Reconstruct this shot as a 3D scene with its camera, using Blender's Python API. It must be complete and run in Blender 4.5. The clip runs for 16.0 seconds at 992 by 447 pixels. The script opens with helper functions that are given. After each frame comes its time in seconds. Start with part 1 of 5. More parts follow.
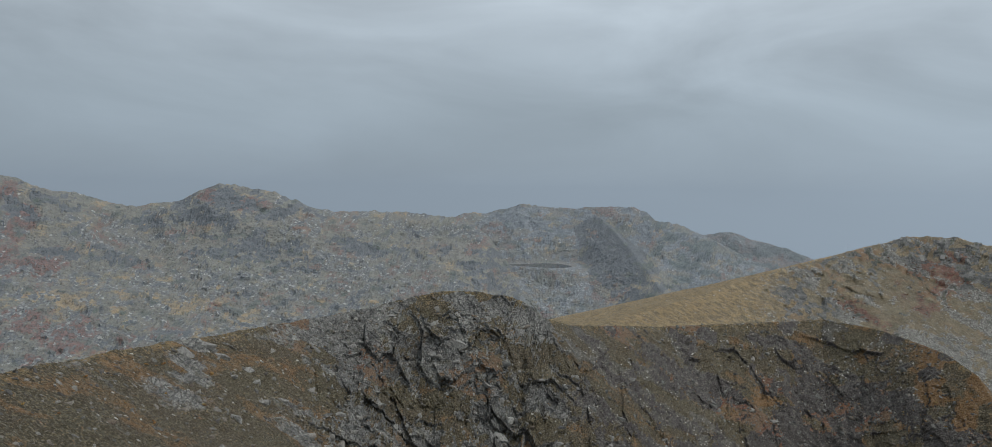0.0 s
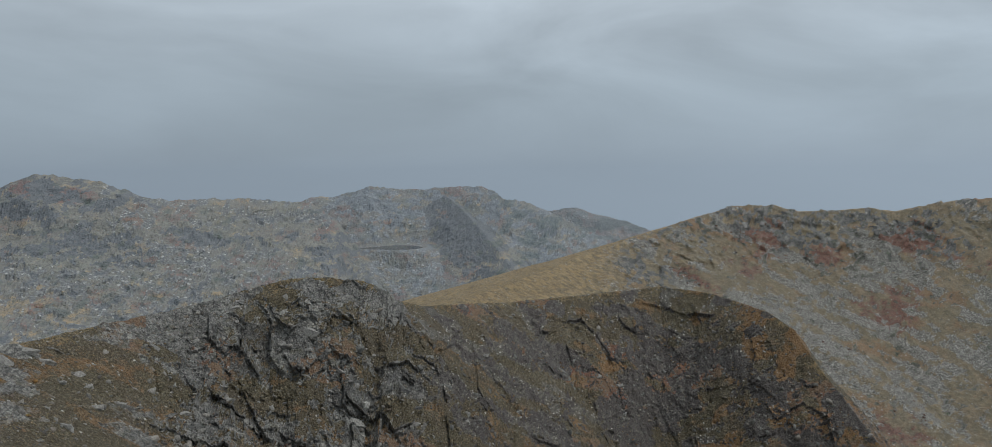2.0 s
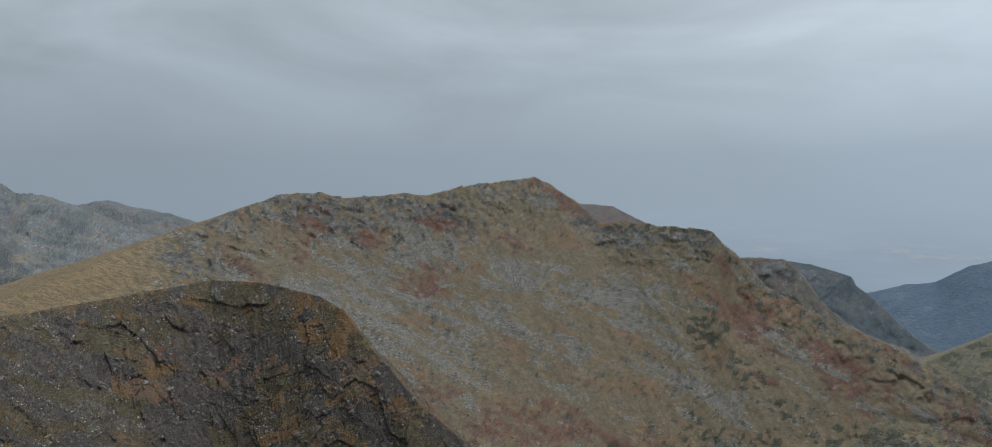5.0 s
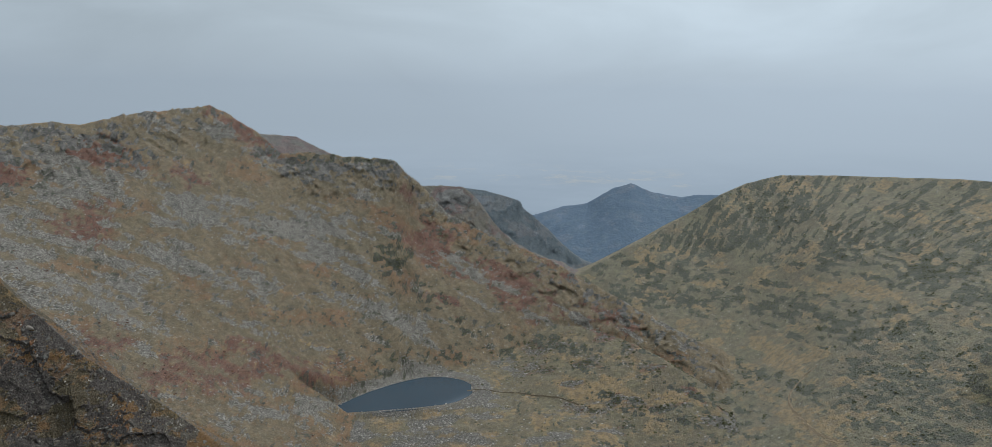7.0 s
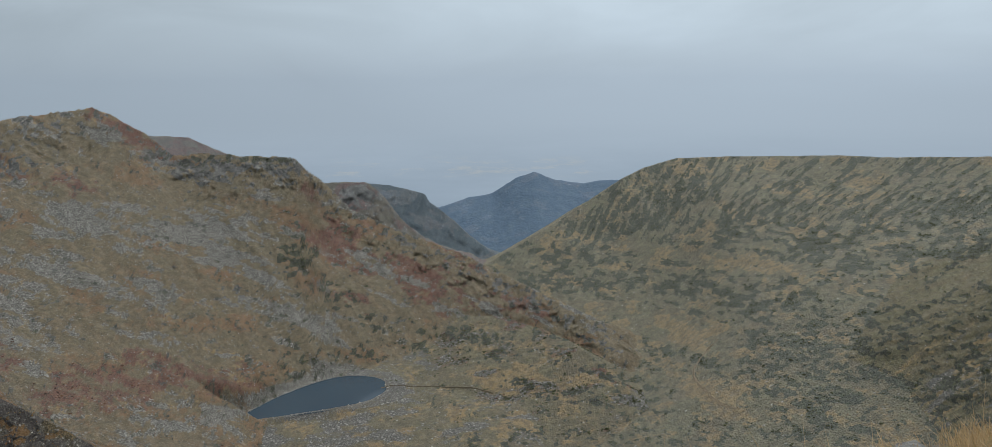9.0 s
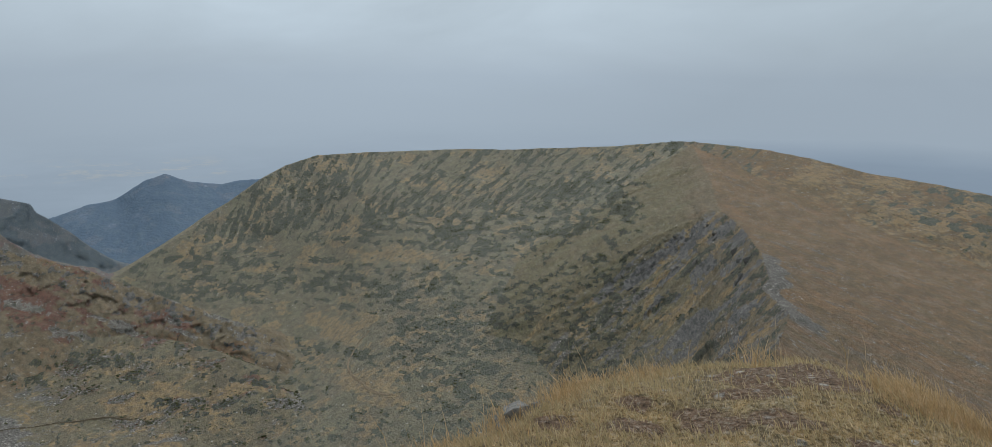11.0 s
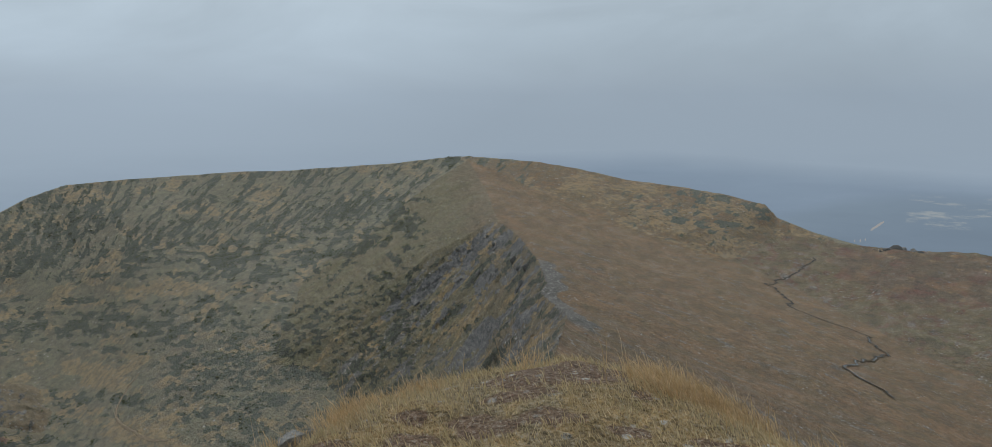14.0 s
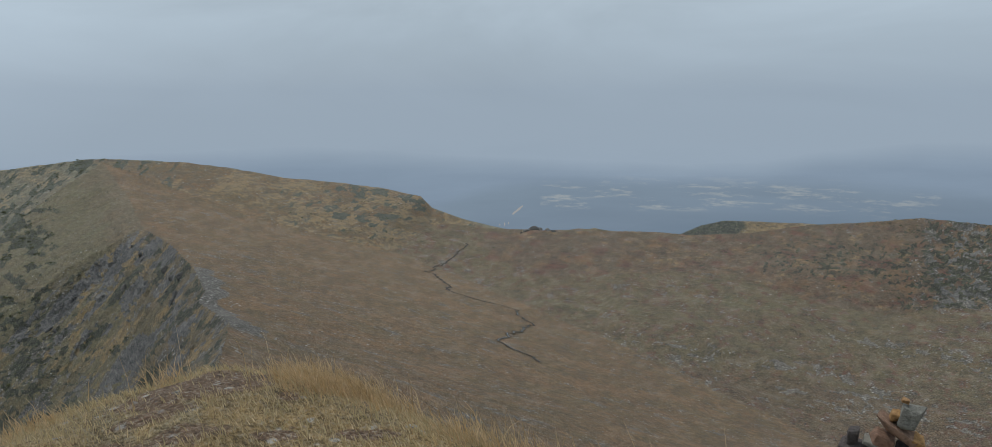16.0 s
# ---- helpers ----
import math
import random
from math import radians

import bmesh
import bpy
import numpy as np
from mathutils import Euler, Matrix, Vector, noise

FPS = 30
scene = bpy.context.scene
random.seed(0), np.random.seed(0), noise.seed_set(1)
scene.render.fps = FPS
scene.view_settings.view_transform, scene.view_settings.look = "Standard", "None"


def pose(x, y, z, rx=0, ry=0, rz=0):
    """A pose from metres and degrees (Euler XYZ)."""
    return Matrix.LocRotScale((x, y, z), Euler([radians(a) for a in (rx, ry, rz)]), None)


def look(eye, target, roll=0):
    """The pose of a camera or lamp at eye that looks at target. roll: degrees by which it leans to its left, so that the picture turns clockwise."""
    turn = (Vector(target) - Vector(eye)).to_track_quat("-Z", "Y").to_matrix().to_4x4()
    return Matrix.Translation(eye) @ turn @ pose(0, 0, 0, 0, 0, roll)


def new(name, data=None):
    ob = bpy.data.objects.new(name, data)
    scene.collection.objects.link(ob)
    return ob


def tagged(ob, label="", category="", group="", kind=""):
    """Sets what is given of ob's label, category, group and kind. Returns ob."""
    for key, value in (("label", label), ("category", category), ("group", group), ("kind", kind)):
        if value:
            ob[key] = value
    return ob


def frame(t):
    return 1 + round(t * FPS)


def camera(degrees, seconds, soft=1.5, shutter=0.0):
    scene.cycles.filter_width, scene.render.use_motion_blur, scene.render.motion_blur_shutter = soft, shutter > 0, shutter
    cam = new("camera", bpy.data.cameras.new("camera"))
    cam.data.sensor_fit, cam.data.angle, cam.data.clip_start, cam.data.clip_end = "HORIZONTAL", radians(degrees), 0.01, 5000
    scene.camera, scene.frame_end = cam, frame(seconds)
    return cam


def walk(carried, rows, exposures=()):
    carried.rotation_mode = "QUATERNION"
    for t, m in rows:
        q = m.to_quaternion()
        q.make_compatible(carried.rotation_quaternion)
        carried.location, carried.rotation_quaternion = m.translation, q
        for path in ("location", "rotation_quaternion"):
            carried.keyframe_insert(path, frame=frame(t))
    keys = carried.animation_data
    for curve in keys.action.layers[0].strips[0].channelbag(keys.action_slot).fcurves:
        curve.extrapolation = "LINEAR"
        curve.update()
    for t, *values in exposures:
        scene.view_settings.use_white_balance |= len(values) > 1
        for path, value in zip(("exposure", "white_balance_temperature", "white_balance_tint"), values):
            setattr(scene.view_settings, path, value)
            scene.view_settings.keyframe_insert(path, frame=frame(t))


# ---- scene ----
# Camera: turns about one spot on a summit, held at arm's length.
EYE, ARM = 1.6, 0.33
TURNS = (  # seconds, bearing, pitch, roll
    (0.0, 0.00, -2.68, 1.16), (0.5, 1.05, -2.90, 0.81), (1.0, 2.26, -3.39, 0.29), (1.5, 6.29, -3.82, -0.03),
    (2.0, 10.88, -3.98, -0.35), (2.5, 13.63, -4.12, -0.62), (3.0, 14.92, -4.04, -0.45), (3.5, 23.21, -4.05, -0.24),
    (4.0, 30.67, -4.34, -0.21), (4.5, 36.64, -4.63, -0.22), (5.0, 42.73, -4.98, -0.29), (5.2, 45.59, -5.19, -0.29),
    (7.3, 66.67, -10.19, 1.03), (7.5, 67.02, -10.26, 0.89), (8.0, 66.90, -10.49, 0.49), (8.5, 67.47, -10.50, -0.08),
    (9.0, 72.30, -10.39, -0.47), (9.5, 77.87, -10.42, -0.84), (10.0, 86.21, -10.73, -0.54), (10.2, 89.55, -10.81, -0.26),
    (12.3, 102.39, -9.65, 0.43), (12.5, 102.95, -9.57, 0.24), (13.0, 105.07, -9.42, 0.06), (13.5, 109.11, -9.31, -0.04),
    (14.0, 113.85, -9.26, -0.13), (14.5, 119.23, -9.24, 0.04), (15.0, 125.33, -9.24, 0.33), (15.5, 130.12, -9.39, 0.04),
    (16.0, 138.32, -9.53, 0.10))


def held(bearing, pitch, roll):
    b, p = radians(bearing), radians(pitch)
    eye = Vector((ARM * math.sin(b), ARM * math.cos(b), EYE))
    return look(eye, eye + Vector((math.sin(b) * math.cos(p), math.cos(b) * math.cos(p), math.sin(p))), roll)


cam = camera(64.20, 16.0, soft=0.6)
walk(cam, [(t, held(b, p, r)) for t, b, p, r in TURNS],
     [(0, .06, 6500, 10), (5, 0, 6550, 10), (7.5, .20, 6600, 10), (8.5, .17, 6600, 10), (10, .10, 6600, 10), (12.5, -.05, 6550, 10), (13.5, -.08, 6500, 10), (16, -.02, 6450, 10)])

# ---- world, sun ----
def node(tree, kind, at=None, **values):
    n = tree.nodes.new(kind)
    for key, value in values.items():
        n.inputs[key.replace("_", " ")].default_value = value
    return n


SUN_BEARING, SUN_HEIGHT = 100.0, 60.0
world = bpy.data.worlds.new("overcast")
scene.world = world
world.use_nodes = True
wt = world.node_tree
wt.nodes.clear()
sky = wt.nodes.new("ShaderNodeTexSky")
sky.sky_type, sky.sun_disc = "NISHITA", False
sky.sun_elevation, sky.sun_rotation = radians(SUN_HEIGHT), radians(SUN_BEARING)
sky_bg = node(wt, "ShaderNodeBackground", Strength=0.06)
wt.links.new(sky.outputs[0], sky_bg.inputs["Color"])
way = wt.nodes.new("ShaderNodeTexCoord")
split = wt.nodes.new("ShaderNodeSeparateXYZ")
wt.links.new(way.outputs["Generated"], split.inputs[0])
height = wt.nodes.new("ShaderNodeValToRGB")
els = height.color_ramp.elements
els[0].position, els[0].color = 0.0, (0.287, 0.357, 0.433, 1)
els[1].position, els[1].color = 0.75, (0.63, 0.70, 0.765, 1)
e = els.new(0.10); e.color = (0.362, 0.435, 0.50, 1)
e = els.new(0.24); e.color = (0.51, 0.585, 0.65, 1)
wt.links.new(split.outputs["Z"], height.inputs[0])
# cloud layer: stretched level, so that the streaks lie flat
flat = wt.nodes.new("ShaderNodeMapping")
flat.inputs["Scale"].default_value = (1.0, 1.0, 3.2)
wt.links.new(way.outputs["Generated"], flat.inputs[0])
clouds = node(wt, "ShaderNodeTexNoise", Scale=2.6, Detail=7.0, Roughness=0.52, Distortion=0.5)
wt.links.new(flat.outputs[0], clouds.inputs["Vector"])
shade = wt.nodes.new("ShaderNodeMapRange")
shade.inputs["From Min"].default_value, shade.inputs["From Max"].default_value = 0.3, 0.7
shade.inputs["To Min"].default_value, shade.inputs["To Max"].default_value = 0.80, 1.20
wt.links.new(clouds.outputs[0], shade.inputs[0])
# clouds thin out into even haze towards the horizon
veil = wt.nodes.new("ShaderNodeMapRange")
veil.inputs["From Min"].default_value, veil.inputs["From Max"].default_value = -0.04, 0.14
wt.links.new(split.outputs["Z"], veil.inputs[0])
even = wt.nodes.new("ShaderNodeMix")
even.inputs["A"].default_value = 1.0
wt.links.new(veil.outputs[0], even.inputs["Factor"]); wt.links.new(shade.outputs[0], even.inputs["B"])
# brighter cloud on the side of the hidden sun
towards = wt.nodes.new("ShaderNodeVectorMath"); towards.operation = "DOT_PRODUCT"
towards.inputs[1].default_value = (math.sin(radians(140)) * .9, math.cos(radians(140)) * .9, .43)
wt.links.new(way.outputs["Generated"], towards.inputs[0])
glow = wt.nodes.new("ShaderNodeMapRange")
for i, v in enumerate((-1.0, 0.2, 0.80, 1.13), 1):
    glow.inputs[i].default_value = v
wt.links.new(towards.outputs["Value"], glow.inputs[0])
thin = wt.nodes.new("ShaderNodeVectorMath"); thin.operation = "DOT_PRODUCT"
thin.inputs[1].default_value = (math.sin(radians(88)) * .82, math.cos(radians(88)) * .82, .57)
wt.links.new(way.outputs["Generated"], thin.inputs[0])
bright = wt.nodes.new("ShaderNodeMapRange")
for i, v in enumerate((0.72, 1.0, 1.0, 1.42), 1):
    bright.inputs[i].default_value = v
wt.links.new(thin.outputs["Value"], bright.inputs[0])
glows = wt.nodes.new("ShaderNodeMath"); glows.operation = "MULTIPLY"
wt.links.new(bright.outputs[0], glows.inputs[0]); wt.links.new(glow.outputs[0], glows.inputs[1])
both = wt.nodes.new("ShaderNodeMath"); both.operation = "MULTIPLY"
wt.links.new(even.outputs["Result"], both.inputs[0]); wt.links.new(glows.outputs[0], both.inputs[1])
tone = wt.nodes.new("ShaderNodeVectorMath"); tone.operation = "SCALE"
wt.links.new(height.outputs[0], tone.inputs[0]); wt.links.new(both.outputs[0], tone.inputs["Scale"])
cloud_bg = node(wt, "ShaderNodeBackground", Strength=1.0)
wt.links.new(tone.outputs[0], cloud_bg.inputs["Color"])
mix = node(wt, "ShaderNodeMixShader", Fac=0.93)
wt.links.new(sky_bg.outputs[0], mix.inputs[1]); wt.links.new(cloud_bg.outputs[0], mix.inputs[2])
wt.links.new(mix.outputs[0], wt.nodes.new("ShaderNodeOutputWorld").inputs[0])

sun = new("sun", bpy.data.lights.new("sun", "SUN"))
sun.data.energy, sun.data.angle, sun.data.color = 1.35, radians(14), (1.0, 0.95, 0.88)
sb, sh = radians(SUN_BEARING), radians(SUN_HEIGHT)
sun.matrix_world = look((0, 0, 60), Vector((0, 0, 60)) - Vector((math.sin(sb) * math.cos(sh), math.cos(sb) * math.cos(sh), math.sin(sh))))

# ---- noise on arrays ----
def lattice(ix, iy, iz, seed):
    h = (ix * 374761393 + iy * 668265263 + iz * 2147483647 + seed * 144665) & 0xFFFFFFFF
    h = ((h ^ (h >> 13)) * 1274126177) & 0xFFFFFFFF
    h = ((h ^ (h >> 16)) * 2246822519) & 0xFFFFFFFF
    return ((h ^ (h >> 15)) & 0xFFFFFF).astype(np.float32) / 8388607.5 - 1.0


def smooth_noise(x, y, seed=0):
    fx, fy = np.floor(x), np.floor(y)
    ix, iy = fx.astype(np.int64), fy.astype(np.int64)
    u, v = (x - fx).astype(np.float32), (y - fy).astype(np.float32)
    u, v = u * u * u * (u * (u * 6 - 15) + 10), v * v * v * (v * (v * 6 - 15) + 10)
    a, b = lattice(ix, iy, 0 * ix, seed), lattice(ix + 1, iy, 0 * ix, seed)
    c, d = lattice(ix, iy + 1, 0 * ix, seed), lattice(ix + 1, iy + 1, 0 * ix, seed)
    return (a + (b - a) * u) * (1 - v) + (c + (d - c) * u) * v


def fbm(x, y, size, octaves, seed=0, gain=0.5, ridged=False):
    total, amp, norm = 0, 1.0, 0.0
    for k in range(octaves):
        turn = 0.6 * k + 0.3
        c, s = math.cos(turn), math.sin(turn)
        n = smooth_noise((x * c - y * s) / size + 17.3 * k, (x * s + y * c) / size - 9.1 * k, seed + k)
        total = total + amp * ((1 - 2 * np.abs(n)) if ridged else n)
        norm += amp
        amp *= gain
        size /= 2.03
    return total / norm


def cells(x, y, z, size, seed=0):
    """Faceted blocks: for each place a random offset and tilt of the block that it falls in, about -1 to 1."""
    px, py, pz = x / size, y / size, z / size
    bx, by, bz = (np.floor(q).astype(np.int64) for q in (px, py, pz))
    best, value, tone = np.full(x.shape, 9.0, np.float32), np.zeros(x.shape, np.float32), np.zeros(x.shape, np.float32)
    for i in (-1, 0, 1):
        for j in (-1, 0, 1):
            for k in (-1, 0, 1):
                cx, cy, cz = bx + i, by + j, bz + k
                dx = cx + 0.5 + 0.45 * lattice(cx, cy, cz, seed) - px
                dy = cy + 0.5 + 0.45 * lattice(cx, cy, cz, seed + 1) - py
                dz = cz + 0.5 + 0.45 * lattice(cx, cy, cz, seed + 2) - pz
                d = (dx * dx + dy * dy + dz * dz).astype(np.float32)
                near = d < best
                tilt = dx * lattice(cx, cy, cz, seed + 4) + dy * lattice(cx, cy, cz, seed + 5) + dz * lattice(cx, cy, cz, seed + 6)
                value = np.where(near, lattice(cx, cy, cz, seed + 3) + 1.5 * tilt, value)
                tone = np.where(near, lattice(cx, cy, cz, seed + 7), tone)
                best = np.where(near, d, best)
    return value.astype(np.float32), tone


def step(a, b, x):
    t = np.clip((x - a) / (b - a), 0, 1)
    return t * t * (3 - 2 * t)


# ---- the lie of the land ----
def spot(bearing, height, reach):
    """A place seen from the summit at a bearing and a height angle, in degrees, and a distance in metres."""
    b = radians(bearing)
    return reach * math.sin(b), reach * math.cos(b), EYE + reach * math.tan(radians(height))


# A crest: rows of bearing, height angle, distance, slope on the left of the way along it, slope on the right.
# hollow: how far out each flank flattens (left, right); tail: the slope that is left over there.
CRESTS = {
    "near_ridge": dict(rows=(
        (-150, -11, 14, .5, .6), (-100, -12, 30, .5, .6), (-60, -12.5, 62, .5, .6), (-34, -12.2, 95, .5, .6), (-27, -11.3, 120, .5, .62), (-20, -10.4, 145, .5, .75),
        (-12, -9.35, 170, .6, 1.0), (-8.5, -8.7, 178, .6, 1.2), (-5.6, -7.95, 185, .6, 1.3), (-3.8, -7.6, 188, .6, 1.3), (-1, -7.6, 190, .7, 1.4), (1.8, -8.1, 195, .8, 1.4),
        (2.9, -8.6, 197, .8, 1.3), (3.6, -9.35, 200, .6, 1.2), (5.5, -9.8, 215, .5, 1.0), (11.8, -9.65, 260, .35, .9),
        (18.6, -8.95, 280, .35, 1.0), (22.6, -8.4, 290, .5, 1.1), (26, -8.75, 285, .7, 1.2), (27.7, -9.2, 280, .8, 1.2), (30, -9.9, 270, .9, 1.2), (31.7, -11, 266, .9, 1.2), (33, -12.9, 262, .9, 1.2),
        (36.9, -17.6, 250, .9, 1.1), (41.7, -21.4, 240, .9, 1.0), (45.3, -24.4, 235, .8, .9), (52, -30, 235, .7, .8)), hollow=(400, 500), tail=(.4, .5)),
    "main_mountain": dict(rows=(
        (7.2, -10.0, 330, .3, .25), (11.2, -8.55, 400, .3, .25), (14.8, -7.25, 460, .3, .28), (18.4, -5.8, 530, .3, .34), (22.1, -4.55, 590, .3, .5),
        (25.3, -3.5, 640, .3, .75), (27.9, -2.65, 690, .3, .85), (30.6, -2.7, 710, .3, .85), (31.9, -3, 720, .3, .85), (34.5, -2.9, 745, .3, .85),
        (36.3, -2.7, 760, .3, .85), (37.7, -2.9, 775, .3, .8), (39.9, -2.4, 800, .3, .8), (42.7, -2, 840, .3, .75), (45.6, -1.65, 870, .4, .75), (46.8, -2.2, 880, .6, .75),
        (48.6, -3.5, 890, .6, .75), (50, -4.8, 890, .6, .75), (53.6, -5, 880, .6, .8), (58.1, -5.4, 880, .7, .8), (59, -6.3, 880, .7, .75),
        (60.1, -7.3, 880, .7, .7), (61.8, -9.2, 870, .7, .6), (65.6, -11, 860, .7, .5), (69.6, -12.5, 845, .6, .45), (73.2, -14.3, 815, .6, .42), (76, -15.8, 790, .55, .4), (78.5, -16.7, 765, .5, .4), (80.5, -18.6, 735, .5, .4)),
        hollow=(2500, 500), tail=(.3, .45)),
    "far_massif": dict(rows=(
        (-44, .4, 2500, .5, .5), (-36, .3, 2550, .5, .5), (-32.1, .1, 2600, .5, .55), (-30.8, -.3, 2600, .5, .55), (-29.4, -.8, 2620, .5, .5), (-28, -1, 2620, .5, .5), (-25.6, -1.7, 2640, .5, .5),
        (-24.5, -1.8, 2650, .5, .5), (-22, -1.4, 2650, .5, .5), (-20.8, -.8, 2640, .5, .7), (-19.4, -.2, 2620, .5, .8), (-18, -.3, 2610, .5, .8), (-15.4, -.8, 2620, .5, .6),
        (-13.7, -1.5, 2650, .5, .45), (-11.5, -2.1, 2700, .5, .4), (-9.3, -1.9, 2720, .5, .4), (-6.6, -2, 2740, .5, .4), (-2.3, -2.35, 2760, .5, .5), (-.5, -3.6, 2760, .5, .4)),
        hollow=(600, 300), tail=(.4, .17), span=(-70, -.5)),
    "far_crest": dict(rows=(
        (-3.2, -2.35, 3500, .4, .45), (-2.3, -2, 3450, .4, .45), (-.7, -1.9, 3420, .4, .45), (2.1, -1.2, 3400, .4, .5), (3.5, -1.4, 3400, .4, .55), (5.3, -1.5, 3400, .4, .55),
        (6.6, -1.3, 3380, .4, .55), (9.8, -1.3, 3350, .4, .55), (10.6, -1.5, 3350, .4, .6), (11.4, -2.2, 3350, .4, .55), (12.9, -2.4, 3400, .4, .5), (14.7, -3.1, 3450, .4, .5), (19, -5.2, 3500, .4, .5)),
        hollow=(600, 400), tail=(.4, .2)),
    "far_spur": dict(rows=((7.2, -1.9, 3250, .6, .6), (8.3, -2.8, 3050, .8, .8), (9.9, -4.6, 2800, .7, .7), (12.2, -7.4, 2500, .6, .6), (15, -9.6, 2200, .5, .5)), hollow=(300, 300), tail=(.35, .35)),
    "farthest_hills": dict(rows=((12, -3.3, 4500, .3, .4), (14.7, -3.1, 4500, .3, .4), (16.6, -2.8, 4500, .3, .4), (18, -3.3, 4500, .3, .4), (20.1, -3.8, 4500, .3, .4),
        (21.9, -4.4, 4450, .3, .4), (26, -5.4, 4400, .3, .4)), hollow=(600, 700), tail=(.3, .25)),
    "back_hill": dict(rows=((45, -3.8, 1500, .3, .4), (48.6, -3.5, 1500, .3, .4), (51.1, -3.7, 1500, .4, .5), (52.3, -4.3, 1500, .4, .5), (53.4, -4.85, 1500, .4, .5), (57, -6.6, 1500, .4, .5)),
        hollow=(500, 500), tail=(.3, .3), span=(40, 57)),
    "dark_bluff": dict(rows=((57, -7.2, 1150, .4, .6), (60.2, -7.2, 1140, .4, .8), (62.9, -7.2, 1120, .5, .8), (63.7, -7.8, 1110, .6, .8), (65.5, -10.1, 1100, .6, .7), (67, -11.4, 1090, .5, .6), (70, -13.3, 1060, .4, .5)),
        hollow=(400, 400), tail=(.35, .35)),
    "bluff_behind": dict(rows=((60, -7.2, 1620, .4, .5), (62.9, -7.3, 1600, .4, .5), (64.6, -7.5, 1600, .4, .6), (67.1, -8.1, 1590, .5, .7), (67.5, -8.8, 1590, .5, .7), (68.8, -9.8, 1580, .5, .6), (70.2, -11.1, 1570, .5, .6),
        (71.7, -12.2, 1560, .5, .5), (74, -13.5, 1540, .4, .4)), hollow=(400, 400), tail=(.35, .35)),
    "forest_hill": dict(rows=((64, -10.6, 2700, .4, .4), (68.3, -9.1, 2650, .4, .45), (70.2, -8.5, 2620, .4, .45), (72, -8.2, 2600, .4, .5), (73.8, -7.1, 2600, .4, .55), (75.1, -6.65, 2600, .4, .55), (76.5, -7.2, 2600, .4, .5),
        (78.7, -7.5, 2600, .4, .45), (79.6, -7.3, 2600, .4, .45), (81.1, -7.2, 2600, .4, .45), (86, -7.8, 2600, .4, .4)), hollow=(900, 900), tail=(.3, .25)),
    "broad_hill": dict(rows=((70.5, -14.2, 980, .5, .35), (71.7, -13.2, 1000, .5, .38), (73.8, -12, 1020, .5, .4), (76.9, -10.2, 1050, .5, .42), (79, -8.75, 1080, .5, .45), (81.5, -7.05, 1100, .5, .45), (83.1, -6.25, 1120, .45, .45), (85.2, -5.6, 1130, .4, .45),
        (89.5, -5.4, 1100, .2, .42), (95.8, -5.2, 1060, .2, .42), (98.5, -5.25, 1040, .2, .42), (103.1, -5, 1000, .2, .45), (106.7, -4.8, 965, .2, .48), (110.4, -4.4, 930, .2, .4), (111.8, -4.35, 920, .2, .3), (113.9, -4.55, 910, .2, .22), (117, -4.8, 900, .2, .2), (120, -5.3, 900, .2, .2),
        (123.3, -6, 900, .2, .2), (126.5, -6.4, 905, .25, .2), (130.3, -6.9, 920, .3, .2), (132.8, -7.5, 930, .5, .25), (133.7, -8.4, 930, .5, .25), (135.8, -9.15, 910, .3, .2), (138.5, -10.1, 880, .2, .1)),
        hollow=(1500, 140), tail=(.25, .17)),
    "cliff_ridge": dict(rows=((111.8, -4.6, 915, .2, .35), (113.2, -6.9, 700, .25, .4), (113.9, -8.9, 525, .3, .5), (114.3, -9.3, 490, .3, 1.2), (115.5, -10.1, 440, .3, 1.6), (116.9, -11.8, 350, .35, 1.7), (117.6, -13.5, 280, .4, 1.7),
        (117.1, -14.2, 262, .4, 1.5), (118.4, -15.2, 215, .45, 1.4), (119.1, -15.7, 185, .45, 1.2), (118.9, -16.7, 140, .5, .9), (118.3, -18.4, 70, .5, .8), (118, -24, 22, .55, .8)), hollow=(220, 130), tail=(.3, .42)),
    "brown_hill": dict(rows=((137.5, -10.05, 860, .2, .1), (139.4, -10.1, 820, .2, .1), (141, -9.75, 810, .2, .12), (143.2, -9.95, 800, .2, .1), (148.8, -9.85, 790, .2, .1), (151.9, -9.95, 790, .25, .12), (156.2, -9.6, 790, .3, .16), (161, -8.75, 790, .3, .2), (164.5, -8.2, 785, .35, .25),
        (167, -7.85, 780, .4, .3), (170.8, -8.1, 770, .4, .5), (178, -9, 740, .4, .5), (192, -12, 600, .4, .4)), hollow=(500, 500), tail=(.3, .1), span=(136, 215)),
    "bench_hill": dict(rows=((149.5, -10.6, 1500, .3, .4), (151.6, -10, 1500, .3, .5), (153.1, -9.3, 1500, .3, .5), (154.8, -8.9, 1510, .3, .4), (160.2, -8.8, 1520, .3, .4), (168, -9.4, 1500, .3, .4)), hollow=(300, 300), tail=(.3, .3)),
    "moraine": dict(rows=((66, -18.6, 790, .6, .3), (68, -17.4, 775, .6, .3), (70, -17.0, 760, .6, .3), (73, -17.2, 735, .6, .3), (76, -18.0, 695, .65, .3), (79, -19.4, 655, .65, .3), (80.8, -20.9, 628, .65, .3), (83.5, -23.0, 580, .6, .3), (86.5, -25.2, 545, .6, .3)), hollow=(120, 90), tail=(.5, .2)),
}
NAMES = ["valley", "summit"] + list(CRESTS)
